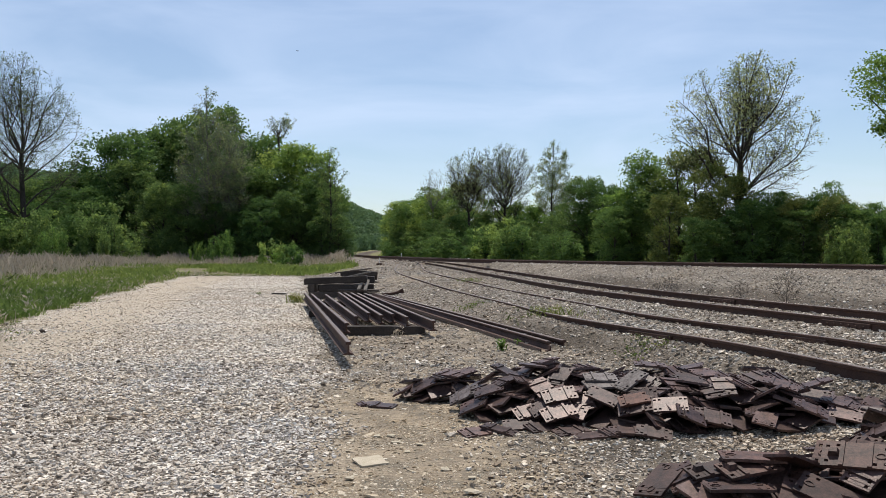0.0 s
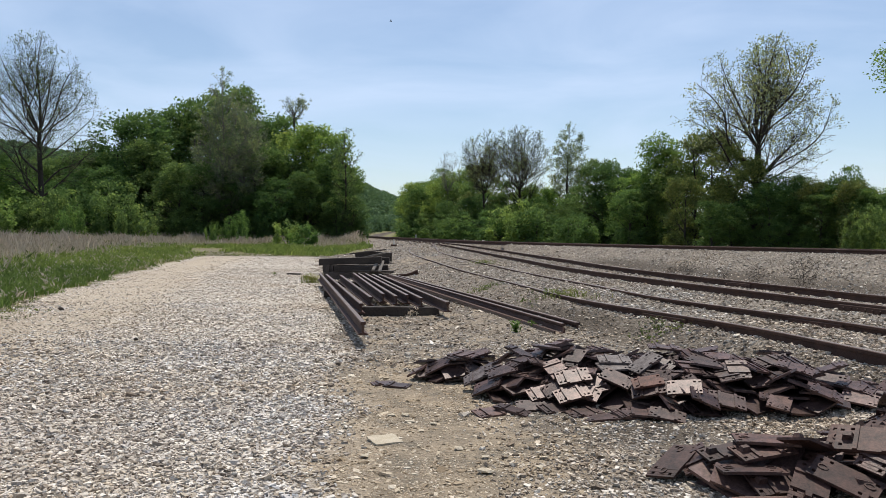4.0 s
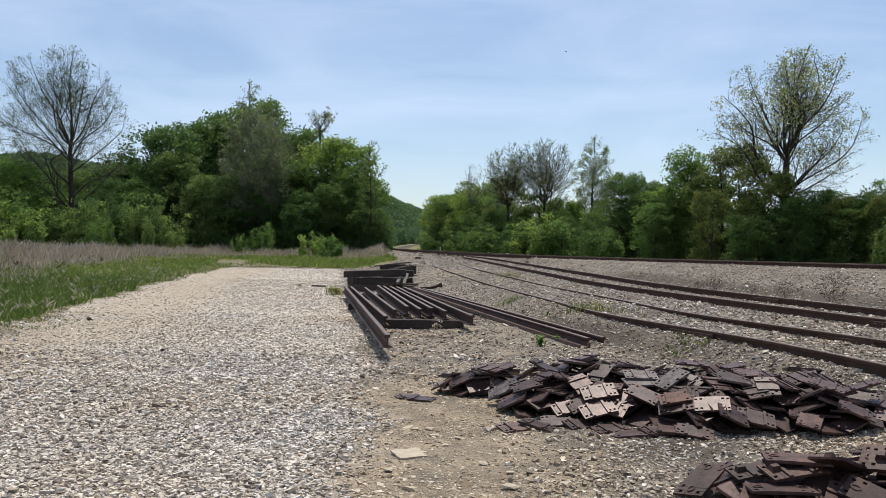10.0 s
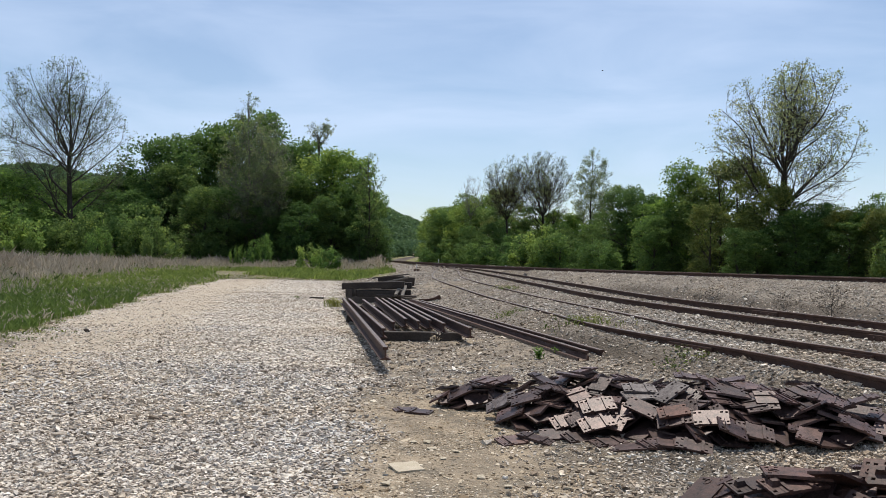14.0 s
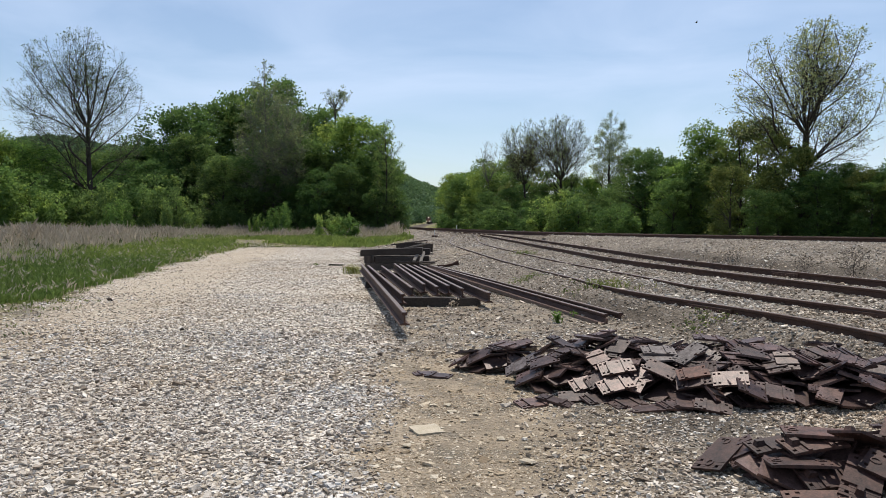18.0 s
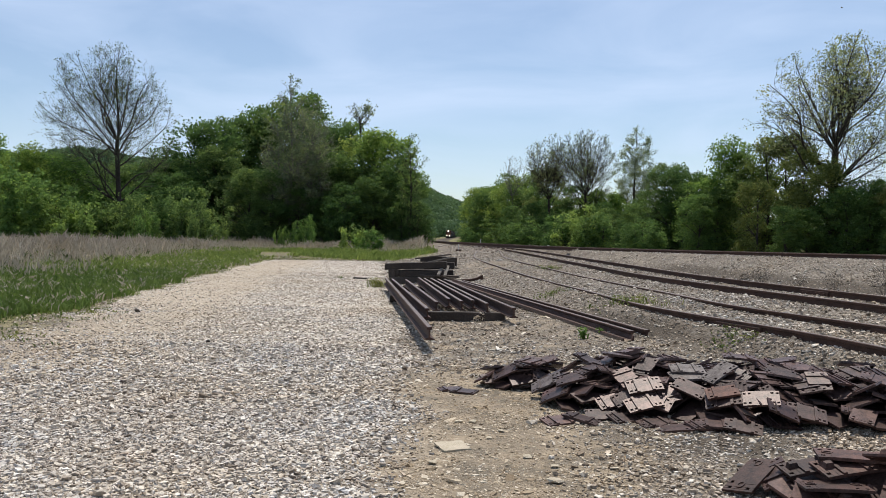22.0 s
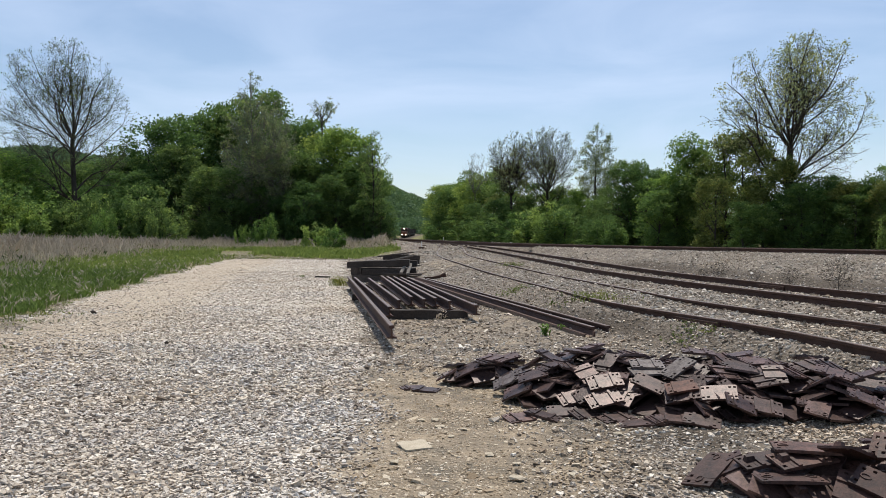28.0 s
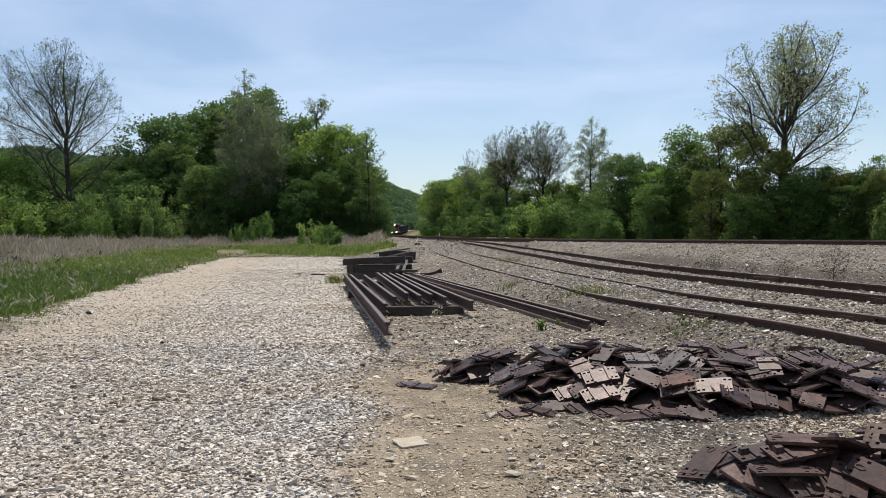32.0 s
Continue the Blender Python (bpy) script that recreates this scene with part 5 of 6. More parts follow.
def heap(seed, under_count, count, box_xy, target, kits, group, label, tilt=0.15):
    """A heap of plates: those inside it as one mass, those on its surface one by one."""
    rng = np.random.default_rng(seed)
    inside = []
    for turn in range(under_count + count):
        share = 0.55 if turn < under_count else 1.0
        best = None
        for _ in range(14):
            x, y = rng.uniform(*box_xy[0]), rng.uniform(*box_xy[1])
            i, j = int((x - HX) / CELL), int((y - HY) / CELL)
            want = target(x, y) * share
            short = want - (HEAP[j, i] - ground_z(x, y)) if want > 0 else -9
            if best is None or short > best[0]:
                best = (short, x, y)
        if best[0] < -0.03:
            continue
        kit = CORE[0] if turn < under_count else kits[int(rng.integers(len(kits)))]
        lay_plate(kit, best[1], best[2], rng.uniform(-0.75, 0.75) + (math.pi / 2 if rng.uniform() < 0.13 else 0), label, group, rng.normal(0, tilt, 2) * (1.2, 0.9), inside if turn < under_count else None)


    v = np.vstack([a for a, _ in inside])
    step = np.cumsum([0] + [len(a) for a, _ in inside[:-1]])
    tagged(new("buried_tie_plates", mesh_of("buried_tie_plates", v, np.vstack([f + k for (_, f), k in zip(inside, step)]), PLATE)), "dark rusted tie plates inside the heap", "tie plates", kind="stuff")


def dome(x, y, cx, cy, rx, ry, h):
    # plates overhang the heap's foot
    q = ((x - cx) / (rx - 0.12)) ** 2 + ((y - cy) / (ry - 0.10)) ** 2
    return h * (1 - q) ** 0.7 if q < 1 else 0.0


def first_heap(x, y):
    a = max(dome(x, y, 1.1, 7.75, 0.95, 0.85, 0.42), dome(x, y, 2.05, 7.6, 1.1, 1.0, 0.38), dome(x, y, 2.85, 7.45, 0.8, 0.9, 0.31), dome(x, y, 0.05, 8.4, 0.6, 0.36, 0.25), dome(x, y, 0.6, 7.7, 0.55, 0.6, 0.28),
            dome(x, y, 3.6, 7.1, 0.55, 0.4, 0.10))
    return max(a * 0.9 - 0.015, 0.0)


def second_heap(x, y):
    return max(dome(x, y, 1.75, 4.95, 0.45, 0.40, 0.07), dome(x, y, 2.25, 5.0, 0.70, 0.45, 0.19), dome(x, y, 3.05, 5.0, 1.0, 0.70, 0.32))


heap(41, 230, 270, ((-0.7, 4.2), (6.5, 8.7)), first_heap, PLATES, "tie plates in the large heap", "dark rusted steel tie plate in a heap", 0.19)
heap(43, 100, 50, ((1.3, 4.1), (4.2, 5.8)), second_heap, BIGS + PLATES[:1], "tie plates in the near heap", "large rusted steel tie plate with spike holes", 0.28)

def show_plates(*rows):
    """Plates that stand out on the heaps: bearing, fall, drop, kit, turn, lean."""
    for b, y, drop, kit, turn, lean, what in rows:
        p = spot(b, y, drop)
        lay_plate(kit, p[0], p[1], radians(turn), what, "", lean)


show_plates((822, 693, 1.33, PALES[0], -8, (0.0, 0.14), "pale dusty steel tie plate lying tilted"),
            (1062, 672, 1.15, PALES[1], 12, (0.1, 0.14), "pale dusty steel tie plate lying tilted"),
            (1062, 704, 1.33, PALES[0], 2, (0, 0.16), "pale dusty steel tie plate with bright rail seat"),
            (1116, 690, 1.23, PALES[1], 24, (0.15, 0.22), "greyish steel tie plate with square holes"),
            (965, 722, 1.36, PLATES[2], 10, (0.1, 0.14), "dark steel tie plate tilted on the heap"),
            (990, 696, 1.24, PLATES[0], 5, (0.1, 0.14), "dark steel tie plate tilted on the heap"),
            (1122, 728, 1.36, REDS[0], -6, (0, 0.11), "red-rusted steel tie plate in the heap"),
            (960, 667, 1.2, PLATES[0], 18, (0.15, 0.16), "dark steel tie plate tilted on the heap"),
            (1380, 690, 1.2, PLATES[0], -28, (-0.2, 0.16), "dark steel tie plate tilted on the heap"))
show_plates((1201, 812, 1.38, BIGS[2], 10, (0.0, 0.04), "large dark steel tie plate at the edge of the heap"),
            (1170, 845, 1.41, BIGS[0], 46, (0.0, 0.20), "large flat brown steel tie plate on the gravel"),
            (1304, 860, 1.36, BIGS[0], 0, (0, -0.12), "large brown steel tie plate lying level"),
            (1269, 834, 1.34, BIGS[2], 8, (0, 0.10), "steel tie plate with two clip lugs"),
            (1325, 834, 1.32, BIGS[2], 14, (0, 0.10), "steel tie plate with two clip lugs"),
            (1330, 799, 1.22, BIGS[0], -10, (-0.05, 0.12), "large red-brown steel tie plate on the near heap"),
            (1410, 845, 1.27, BIGS[1], 58, (0, 0.16), "large red-rusted tie plate with a clip"),
            (1340, 893, 1.38, BIGS[0], -6, (0, 0.1), "large red-brown steel tie plate on the gravel"),
            (1443, 885, 1.30, BIGS[1], 4, (0, 0.14), "steel tie plate with a clip lug"),
            (1470, 822, 1.20, BIGS[0], -38, (-0.1, 0.14), "long brown steel tie plate sloping down the heap"),
            (1515, 804, 1.18, BIGS[1], -34, (-0.1, 0.12), "long brown steel tie plate sloping down the heap"))
# plates that have slid to the foot of the large heap
_f = random.Random(17)
for k in range(13):
    p = spot(846 + 34 * k + _f.uniform(-9, 9), _f.uniform(741, 760) + 0.9 * k, 1.46)
    lay_plate(PLATES[k % 4], p[0], p[1], _f.uniform(-0.5, 0.5), "dark rusted steel tie plate at the foot of the heap", "tie plates in the large heap", (_f.uniform(-0.1, 0.1), _f.uniform(0.02, 0.16)))
for b, y, turn in ((655, 712, 20), (678, 716, -15)):
    p = spot(b, y, 1.49)
    lay_plate(PLATES[3], p[0], p[1], radians(turn), "thin dark rusty steel plate lying in the dirt", "")


# ---- loose stone ----
def chips(name, x, y, size, mat, label, sink=0.22, flat=0.52):
    """Many crushed stones, each an angular block."""
    rng = np.random.default_rng(len(x))
    n = len(x)
    z = relief(x, y)
    corner = np.array([[a, b, c] for a in (-1, 1) for b in (-1, 1) for c in (-1, 1)], dtype=float)
    v = corner[None] * rng.uniform(0.22, 1.0, (n, 8, 3))
    dims = size[:, None] * np.stack([rng.uniform(0.75, 1.3, n), rng.uniform(0.5, 0.95, n), rng.uniform(0.6, 1.2, n) * flat], 1) * 0.5
    v *= dims[:, None, :]
    for ax, s in ((0, 0.3), (1, 0.3), (2, 3.14)):
        a = rng.uniform(-s, s, n)
        c, q = np.cos(a)[:, None], np.sin(a)[:, None]
        i, j = [(1, 2), (0, 2), (0, 1)][ax]
        vi, vj = v[..., i].copy(), v[..., j].copy()
        v[..., i], v[..., j] = vi * c - vj * q, vi * q + vj * c
    v += np.stack([x, y, z + dims[:, 2] * (1 - 2 * sink)], 1)[:, None, :]
    six = np.array([[0, 1, 3, 2], [4, 6, 7, 5], [0, 4, 5, 1], [2, 3, 7, 6], [1, 5, 7, 3]])
    f = (np.arange(n)[:, None, None] * 8 + six[None]).reshape(-1, 4)
    return tagged(new(name, mesh_of(name, v.reshape(-1, 3), f, mat)), label, "gravel", kind="stuff")


def sow(seed, y0, y1, per_m2, keep):
    """Even random places over what is seen between two distances."""
    rng = np.random.default_rng(seed)
    n = int(per_m2 * 0.635 * (y1 * y1 - y0 * y0))
    y = np.sqrt(rng.uniform(y0 * y0, y1 * y1, n))
    x = y * rng.uniform(-0.69, 0.58, n)
    k = keep(x, y, rng)
    return x[k], y[k], rng


def rough(x, y, s):
    return np.array([noise.noise((a * s, b * s, 5.0)) for a, b in zip(x, y)])


def is_road(x, y, rng):
    w = zone_of(x, y)[0]
    q = rough(x, y, 0.6)
    return rng.uniform(0, 1, len(x)) < w * (1 - 0.85 * zone_of(x, y)[1]) * np.clip(0.95 - 0.6 * np.maximum(0, q), 0.2, 1)


def is_yard(x, y, rng):
    z = np.stack(zone_of(x, y), 1)
    dens = (1 - z[:, 0]) * np.clip(1 - 1.08 * z[:, 1], 0, 1) * (1 - z[:, 2]) * (1 - 0.6 * z[:, 3])
    return rng.uniform(0, 1, len(x)) < dens * np.clip(0.75 + 0.7 * rough(x, y, 0.8), 0.12, 1)


def dusty(x, y, rng):
    share = np.interp(y, [5, 9, 15, 26], [0.22, 0.35, 0.6, 0.8]) + 0.75 * rough(x, y, 0.42) + 0.35 * np.interp(x, [-9, -4, -1], [0.6, 0.0, -0.5])
    return rng.uniform(0, 1, len(x)) < share


for seed, y0, y1, lime, bal, size in ((1, 4.2, 7.0, 1900, 1700, 0.031), (2, 7.0, 11.0, 1000, 900, 0.037), (3, 11.0, 17.0, 520, 460, 0.040), (4, 17, 32, 170, 200, 0.042), (5, 32, 50, 44, 60, 0.052), (7, 4.2, 9.0, 300, 1900, 0.018), (6, 50, 76, 0, 10, 0.09)):
    x, y, rng = sow(seed, y0, y1, lime, is_road)
    if len(x):
        grey = dusty(x, y, rng)
        for pick, mat, what in ((~grey, LIME, "pale crushed limestone gravel of the drive"), (grey, LIME_DUSTY, "dusty tan crushed limestone of the drive")):
            chips("gravel", x[pick], y[pick], size * rng.lognormal(0, 0.32 if y0 < 11 else 0.2, int(pick.sum())), mat, what, 0.22, 0.52 if y0 < 11 else 0.38)
    x, y, rng = sow(seed + 20, y0, y1, bal, is_yard)
    chips("ballast", x, y, size * 0.92 * rng.lognormal(0, 0.36, len(x)), BALLAST, "brown-grey ballast stones of the rail yard")


def is_earth(x, y, rng):
    return rng.uniform(0, 1, len(x)) < zone_of(x, y)[1] * np.clip(0.6 + 0.9 * rough(x, y, 1.1), 0.1, 1)


for seed, y0, y1, dens, size in ((51, 4.2, 7.5, 2000, 0.016), (52, 7.5, 12.0, 900, 0.022), (53, 4.2, 10.0, 170, 0.032), (54, 4.2, 7.5, 3000, 0.009), (55, 4.2, 9.0, 7, 0.055)):
    x, y, rng = sow(seed, y0, y1, dens, is_earth)
    chips("pebbles", x, y, size * rng.lognormal(0, 0.4, len(x)), PEBBLE, "small tan pebbles strewn on the bare earth", 0.4, 0.3)


def rock(x, y, r, seed, mat=PALE_ROCK, flat=0.3, label="pale angular rock lying in the dirt"):
    bm = bmesh.new()
    bmesh.ops.create_icosphere(bm, subdivisions=1, radius=r)
    for v in bm.verts:
        q = noise.noise(v.co / r * 1.1 + Vector((seed * 3.1, 0, 0)))
        v.co *= 1 + 0.7 * q
        v.co.z *= flat
    ob = part("rock", bm, mat, None)
    ob.matrix_basis = pose(x, y, ground_z(x, y) + r * flat * 0.35, 0, 0, seed * 47 % 360)
    return tagged(ob, label, "rock", "rocks in the dirt")


for k, (b, y, r) in enumerate(((788, 830, 0.035), (835, 870, 0.05), (700, 783, 0.04), (742, 786, 0.03), (692, 771, 0.045), (668, 772, 0.035), (965, 803, 0.04), (930, 862, 0.03), (835, 845, 0.03), (620, 846, 0.04), (720, 800, 0.03), (1010, 790, 0.04))):
    p = spot(b, y, 1.5)
    rock(p[0], p[1], r, k)
for k, (b, y, r) in enumerate(((75, 588, 0.06), (45, 720, 0.03), (210, 641, 0.035))):
    p = spot(b, y, 1.5)
    rock(p[0], p[1], r, k + 30, TIMBER, 0.7, "dark clod lying on the pale gravel")


def slab(x, y, turn):
    """The flat pale square of stone in the dirt."""
    bm = bmesh.new()
    box(bm, -0.105, 0.105, -0.10, 0.10, 0, 0.011)
    bmesh.ops.subdivide_edges(bm, edges=list(bm.edges), cuts=3, use_grid_fill=True)
    for v in bm.verts:
        q = Vector((v.co.x * 14, v.co.y * 14, 2))
        v.co += Vector((noise.noise(q) * 0.016, noise.noise(q + Vector((5, 0, 0))) * 0.016, noise.noise(q * 0.7) * 0.003))
    ob = part("flat_stone", bm, PALE_ROCK, None)
    ob.matrix_basis = pose(x, y, ground_z(x, y) + 0.002, 4, 1, turn)
    return tagged(ob, "flat tan slab of stone in the bare dirt", "stone")


_p = spot(655, 815, 1.49)
slab(_p[0], _p[1], 27)


# ---- grass ----
def blades(name, x, y, tall, wide, mat, label, lean=0.35):
    rng = np.random.default_rng(len(x) + 1)
    n = len(x)
    z = relief(x, y)
    a = rng.uniform(0, 6.283, n)
    off = np.stack([np.cos(a), np.sin(a), np.zeros(n)], 1)
    side = np.stack([-np.sin(a + rng.uniform(-0.9, 0.9, n)), np.cos(a), np.zeros(n)], 1) * (wide * rng.uniform(0.6, 1.3, n))[:, None]
    p = np.stack([x, y, z - 0.01], 1)
    up = np.array([0, 0, 1.0])
    mid = p + up * (tall * 0.6)[:, None] + off * (tall * lean * 0.3 * rng.uniform(0, 1, n))[:, None]
    top = p + up * (tall * rng.uniform(0.8, 1.0, n))[:, None] + off * (tall * lean * rng.uniform(0.2, 1.3, n))[:, None]
    v = np.stack([p - side, p + side, mid + side * 0.8, top, mid - side * 0.8], 1).reshape(-1, 3)
    i = np.arange(n)[:, None] * 5
    return tagged(new(name, mesh_of(name, v, i + np.array([[0, 1, 2, 3, 4]]), mat)), label, "grass", kind="stuff")


def hay_front(x, y):
    """Distance at which the tall dry grass begins, by bearing."""
    b = 784 + LENS * x / y
    return np.interp(b, [-250, -145, 60, 160, 260, 340, 450, 600], [29, 34, 45, 55, 65, 70, 71, 68])


def tufts(seed, n, y0, y1, b0, b1, keep, spread, per):
    rng = np.random.default_rng(seed)
    y = np.sqrt(rng.uniform(y0 * y0, y1 * y1, n))
    x = y * rng.uniform((b0 - 784) / LENS, (b1 - 784) / LENS, n)
    k = keep(x, y, rng)
    x, y = np.repeat(x[k], per), np.repeat(y[k], per)
    return x + rng.normal(0, spread, len(x)), y + rng.normal(0, spread, len(x)), rng


def on_turf(x, y, rng):
    z = np.stack(zone_of(x, y), 1)
    return (z[:, 2] + 0.3 * rough(x, y, 0.7) + 0.6 * rough(x, y, 0.28) - 0.5 * z[:, 1] > 0.58) & (y < hay_front(x, y) + 5 * rough(x, y, 0.2))


x, y, rng = tufts(11, 21000, 9, 30, -230, 400, on_turf, 0.09, 8)
blades("grass", x, y, rng.uniform(0.05, 0.19, len(x)) * (1 + 0.8 * rough(x, y, 0.9)), 0.006, GRASS, "fresh green grass beside the gravel drive", 0.7)
x, y, rng = tufts(17, 2600, 9, 34, -230, 400, on_turf, 0.10, 9)
blades("grass", x, y, rng.uniform(0.08, 0.32, len(x)) * (1 + 0.5 * rough(x, y, 0.5)), 0.006, GRASS, "taller grass clumps in the verge", 0.55)
x, y, rng = tufts(15, 3000, 9, 46, -230, 400, on_turf, 0.12, 6)
blades("grass", x, y, rng.uniform(0.07, 0.26, len(x)), 0.010, HAY, "dry blades among the green grass", 0.8)
x, y, rng = tufts(12, 12000, 30, 76, -230, 640, on_turf, 0.15, 7)
blades("grass", x, y, rng.uniform(0.10, 0.34, len(x)) * (1 + 0.8 * rough(x, y, 0.35)), 0.02, GRASS, "fresh green grass at the edge of the field", 0.7)


def on_fringe(x, y, rng):
    z = np.stack(zone_of(x, y), 1)
    q = z[:, 2] + 0.3 * rough(x, y, 0.7)
    return (q > 0.2) & (q < 0.75) & (rng.uniform(0, 1, len(x)) < 0.55 + 0.9 * rough(x, y, 0.5))


x, y, rng = tufts(16, 16000, 8.5, 50, -230, 560, on_fringe, 0.06, 6)
blades("grass", x, y, rng.uniform(0.02, 0.09, len(x)), 0.008, LEAF_OLIVE, "low olive grass along the edge of the drive", 0.8)


def in_hay(x, y, rng):
    f = hay_front(x, y) + 7 * rough(x, y, 0.16) + 3 * rough(x, y, 0.5)
    return (y > f - 12) & (y < np.maximum(f + 16, 66)) & (rng.uniform(0, 1, len(x)) < np.interp(y - f, [-12, -4, 2, 8, 22], [0.03, 0.16, 0.6, 1.0, 0.8])) & (zone_of(x, y)[2] > 0.5)


def hay_depth(x, y):
    return np.interp(y - hay_front(x, y), [-8, 0, 10], [0.45, 0.75, 1.0])


x, y, rng = tufts(13, 24000, 22, 84, -230, 612, in_hay, 0.3, 15)
blades("tall_grass", x, y, rng.uniform(0.3, 1.0, len(x)) ** 1.4 * (1.15 + 0.8 * rough(x, y, 0.4)) * hay_depth(x, y), 0.006, HAY, "tall dry tan grass before the wood", 0.38)
x, y, rng = tufts(18, 7000, 24, 84, -230, 612, in_hay, 0.35, 9)
blades("tall_grass", x, y, rng.uniform(0.25, 0.8, len(x)) * hay_depth(x, y), 0.010, LEAF_OLIVE, "green stems grown up through the dry grass", 0.7)


def weed(b, fall, drop, tall, wide, n, mat, label, seed):
    p = spot(b, fall, drop)
    rng = np.random.default_rng(seed)
    n = n * 2
    x, y = p[0] + rng.normal(0, wide * 0.3, n), p[1] + rng.normal(0, wide * 0.3, n)
    ob = blades("weed", x, y, rng.uniform(0.4, 1.0, n) * tall, 0.0045, mat, label, 0.7)
    v, f = leaves(rng, np.stack([x, y, relief(x, y) + tall * rng.uniform(0.2, 0.9, n)], 1), 3, tall * 0.12, 0.03)
    under(new("leaf_cluster", mesh_of("leaf_cluster", v, f, mat)), ob)
    ob["category"] = "weed"
    return ob


weed(888, 619, 1.45, 0.20, 0.09, 16, LEAF_LIGHT, "bright green weed growing beside the rails", 1)
weed(918, 607, 1.40, 0.10, 0.08, 9, LEAF_LIGHT, "small green weed growing beside the rails", 2)
weed(968, 553, 1.08, 0.16, 0.9, 70, LEAF_OLIVE, "patch of green weeds by the siding rail", 3)
weed(526, 536, 1.5, 0.30, 0.5, 60, LEAF_OLIVE, "yellow-green weeds beside the timber stack", 4)
weed(1150, 632, 1.40, 0.06, 0.7, 50, LEAF_OLIVE, "low yellowish weeds on the gravel", 5)
weed(830, 556, 1.35, 0.08, 0.7, 50, LEAF_OLIVE, "low weeds between the tracks", 6)
weed(835, 498, 1.02, 0.14, 0.8, 50, LEAF_OLIVE, "low weeds between the siding rails", 7)
weed(668, 590, 1.5, 0.14, 0.2, 30, HAY, "dry brown weed tuft by the timber", 8)
weed(707, 594, 1.5, 0.16, 0.2, 36, HAY, "dry brown weed tuft by the timber", 9)
weed(560, 485, 1.4, 0.3, 1.2, 90, LEAF_MID, "low green weeds at the end of the drive", 10)

DEAD = build_tree("dead_bush", 200, [(0, 0, 0.5, 0.45, 0.4)], (0.5, 0.012), 10, 60, 240, 0, 0.05, 0.05, BARK, LEAF_OLIVE, 0.5, 0.0042)
for b, d, s in ((1392, 17.5, 0.85), (1310, 19.5, 0.55), (1190, 21.0, 0.6), (1255, 20.5, 0.4), (1165, 21.8, 0.35)):
    x = bearing(b, d)
    plant(DEAD, "leafless brown bush on the ballast slope", "bush", x, d, b * 0.7, s, 1.0, "dead bushes on the slope", 0.03)


# ---- small fixtures along the line ----
def post(b, d, tall, label, name="marker_post"):
    x = bearing(b, d)
    t = tagged(new(name), label, "post")
    bm = bmesh.new()
    box(bm, -0.04, 0.04, -0.04, 0.04, 0, tall, 0.01)
    part("shaft", bm, WHITE, t)
    bm = bmesh.new()
    box(bm, -0.05, 0.05, -0.05, 0.05, tall, tall + 0.03, 0.01)
    part("cap", bm, WHITE, t)
    t.matrix_basis = pose(x, d, ground_z(x, d) - 0.03)
    return t


WHITE = two_tone("weathered_white_paint", (0.45, 0.44, 0.41), (0.72, 0.71, 0.68), 6, 0.7)
post(711, 78, 0.4, "short white marker post beside the main line")


def switch_stand(b, d):
    x = bearing(b, d)
    t = tagged(new("switch_stand"), "low rusty switch stand beside the turnout", "switch stand")
    bm = bmesh.new()
    box(bm, -0.2, 0.2, -0.12, 0.12, 0, 0.12, 0.02)
    part("base", bm, RAIL_RUST, t)
    bm = bmesh.new()
    drum(bm, 0, 0, 0.3, 0.035, 0.4)
    part("mast", bm, WHITE, t)
    bm = bmesh.new()
    box(bm, 0.0, 0.35, -0.02, 0.02, 0.2, 0.24, 0.008)
    part("lever", bm, RAIL_RUST, t)
    t.matrix_basis = pose(x, d, ground_z(x, d))


switch_stand(672, 56)


# ---- the train ----
ORANGE = two_tone("sooty_orange_paint", (0.07, 0.026, 0.016), (0.13, 0.05, 0.028), 2, 0.55)
LOCO_DARK = two_tone("sooty_dark_paint", (0.022, 0.018, 0.016), (0.06, 0.048, 0.042), 2, 0.6)
LOCO_BLACK = two_tone("black_running_gear", (0.008, 0.008, 0.008), (0.025, 0.023, 0.021), 4, 0.7)
HOPPER = two_tone("dull_grey_wagon_paint", (0.045, 0.04, 0.038), (0.10, 0.088, 0.08), 2, 0.7)
CAB_GLASS, _n, _l, _b = material("cab_glass", 0.08)
_b.inputs["Base Color"].default_value = (0.02, 0.025, 0.03, 1)
LAMP = glow("headlight_glow", (1.0, 0.80, 0.55), 7.0)


def truck(parent, y):
    bm = bmesh.new()
    for sx in (-1, 1):
        box(bm, sx * 1.12 - 0.08, sx * 1.12 + 0.08, y - 2.0, y + 2.0, 0.5, 0.85, 0.03)
    box(bm, -1.15, 1.15, y - 0.25, y + 0.25, 0.6, 0.95, 0.03)
    t = part("truck", bm, LOCO_BLACK, parent)
    for k in (-1.6, 0, 1.6):
        bm = bmesh.new()
        drum(bm, 0, y + k, 0.5, 0.5, 1.55, "X")
        part("wheelset", bm, LOCO_BLACK, t)


def mesh_part(name, parent, mat, *boxes, label="", bevel=0.04):
    bm = bmesh.new()
    for b in boxes:
        box(bm, *b, bevel)
    return part(name, bm, mat, parent, label)


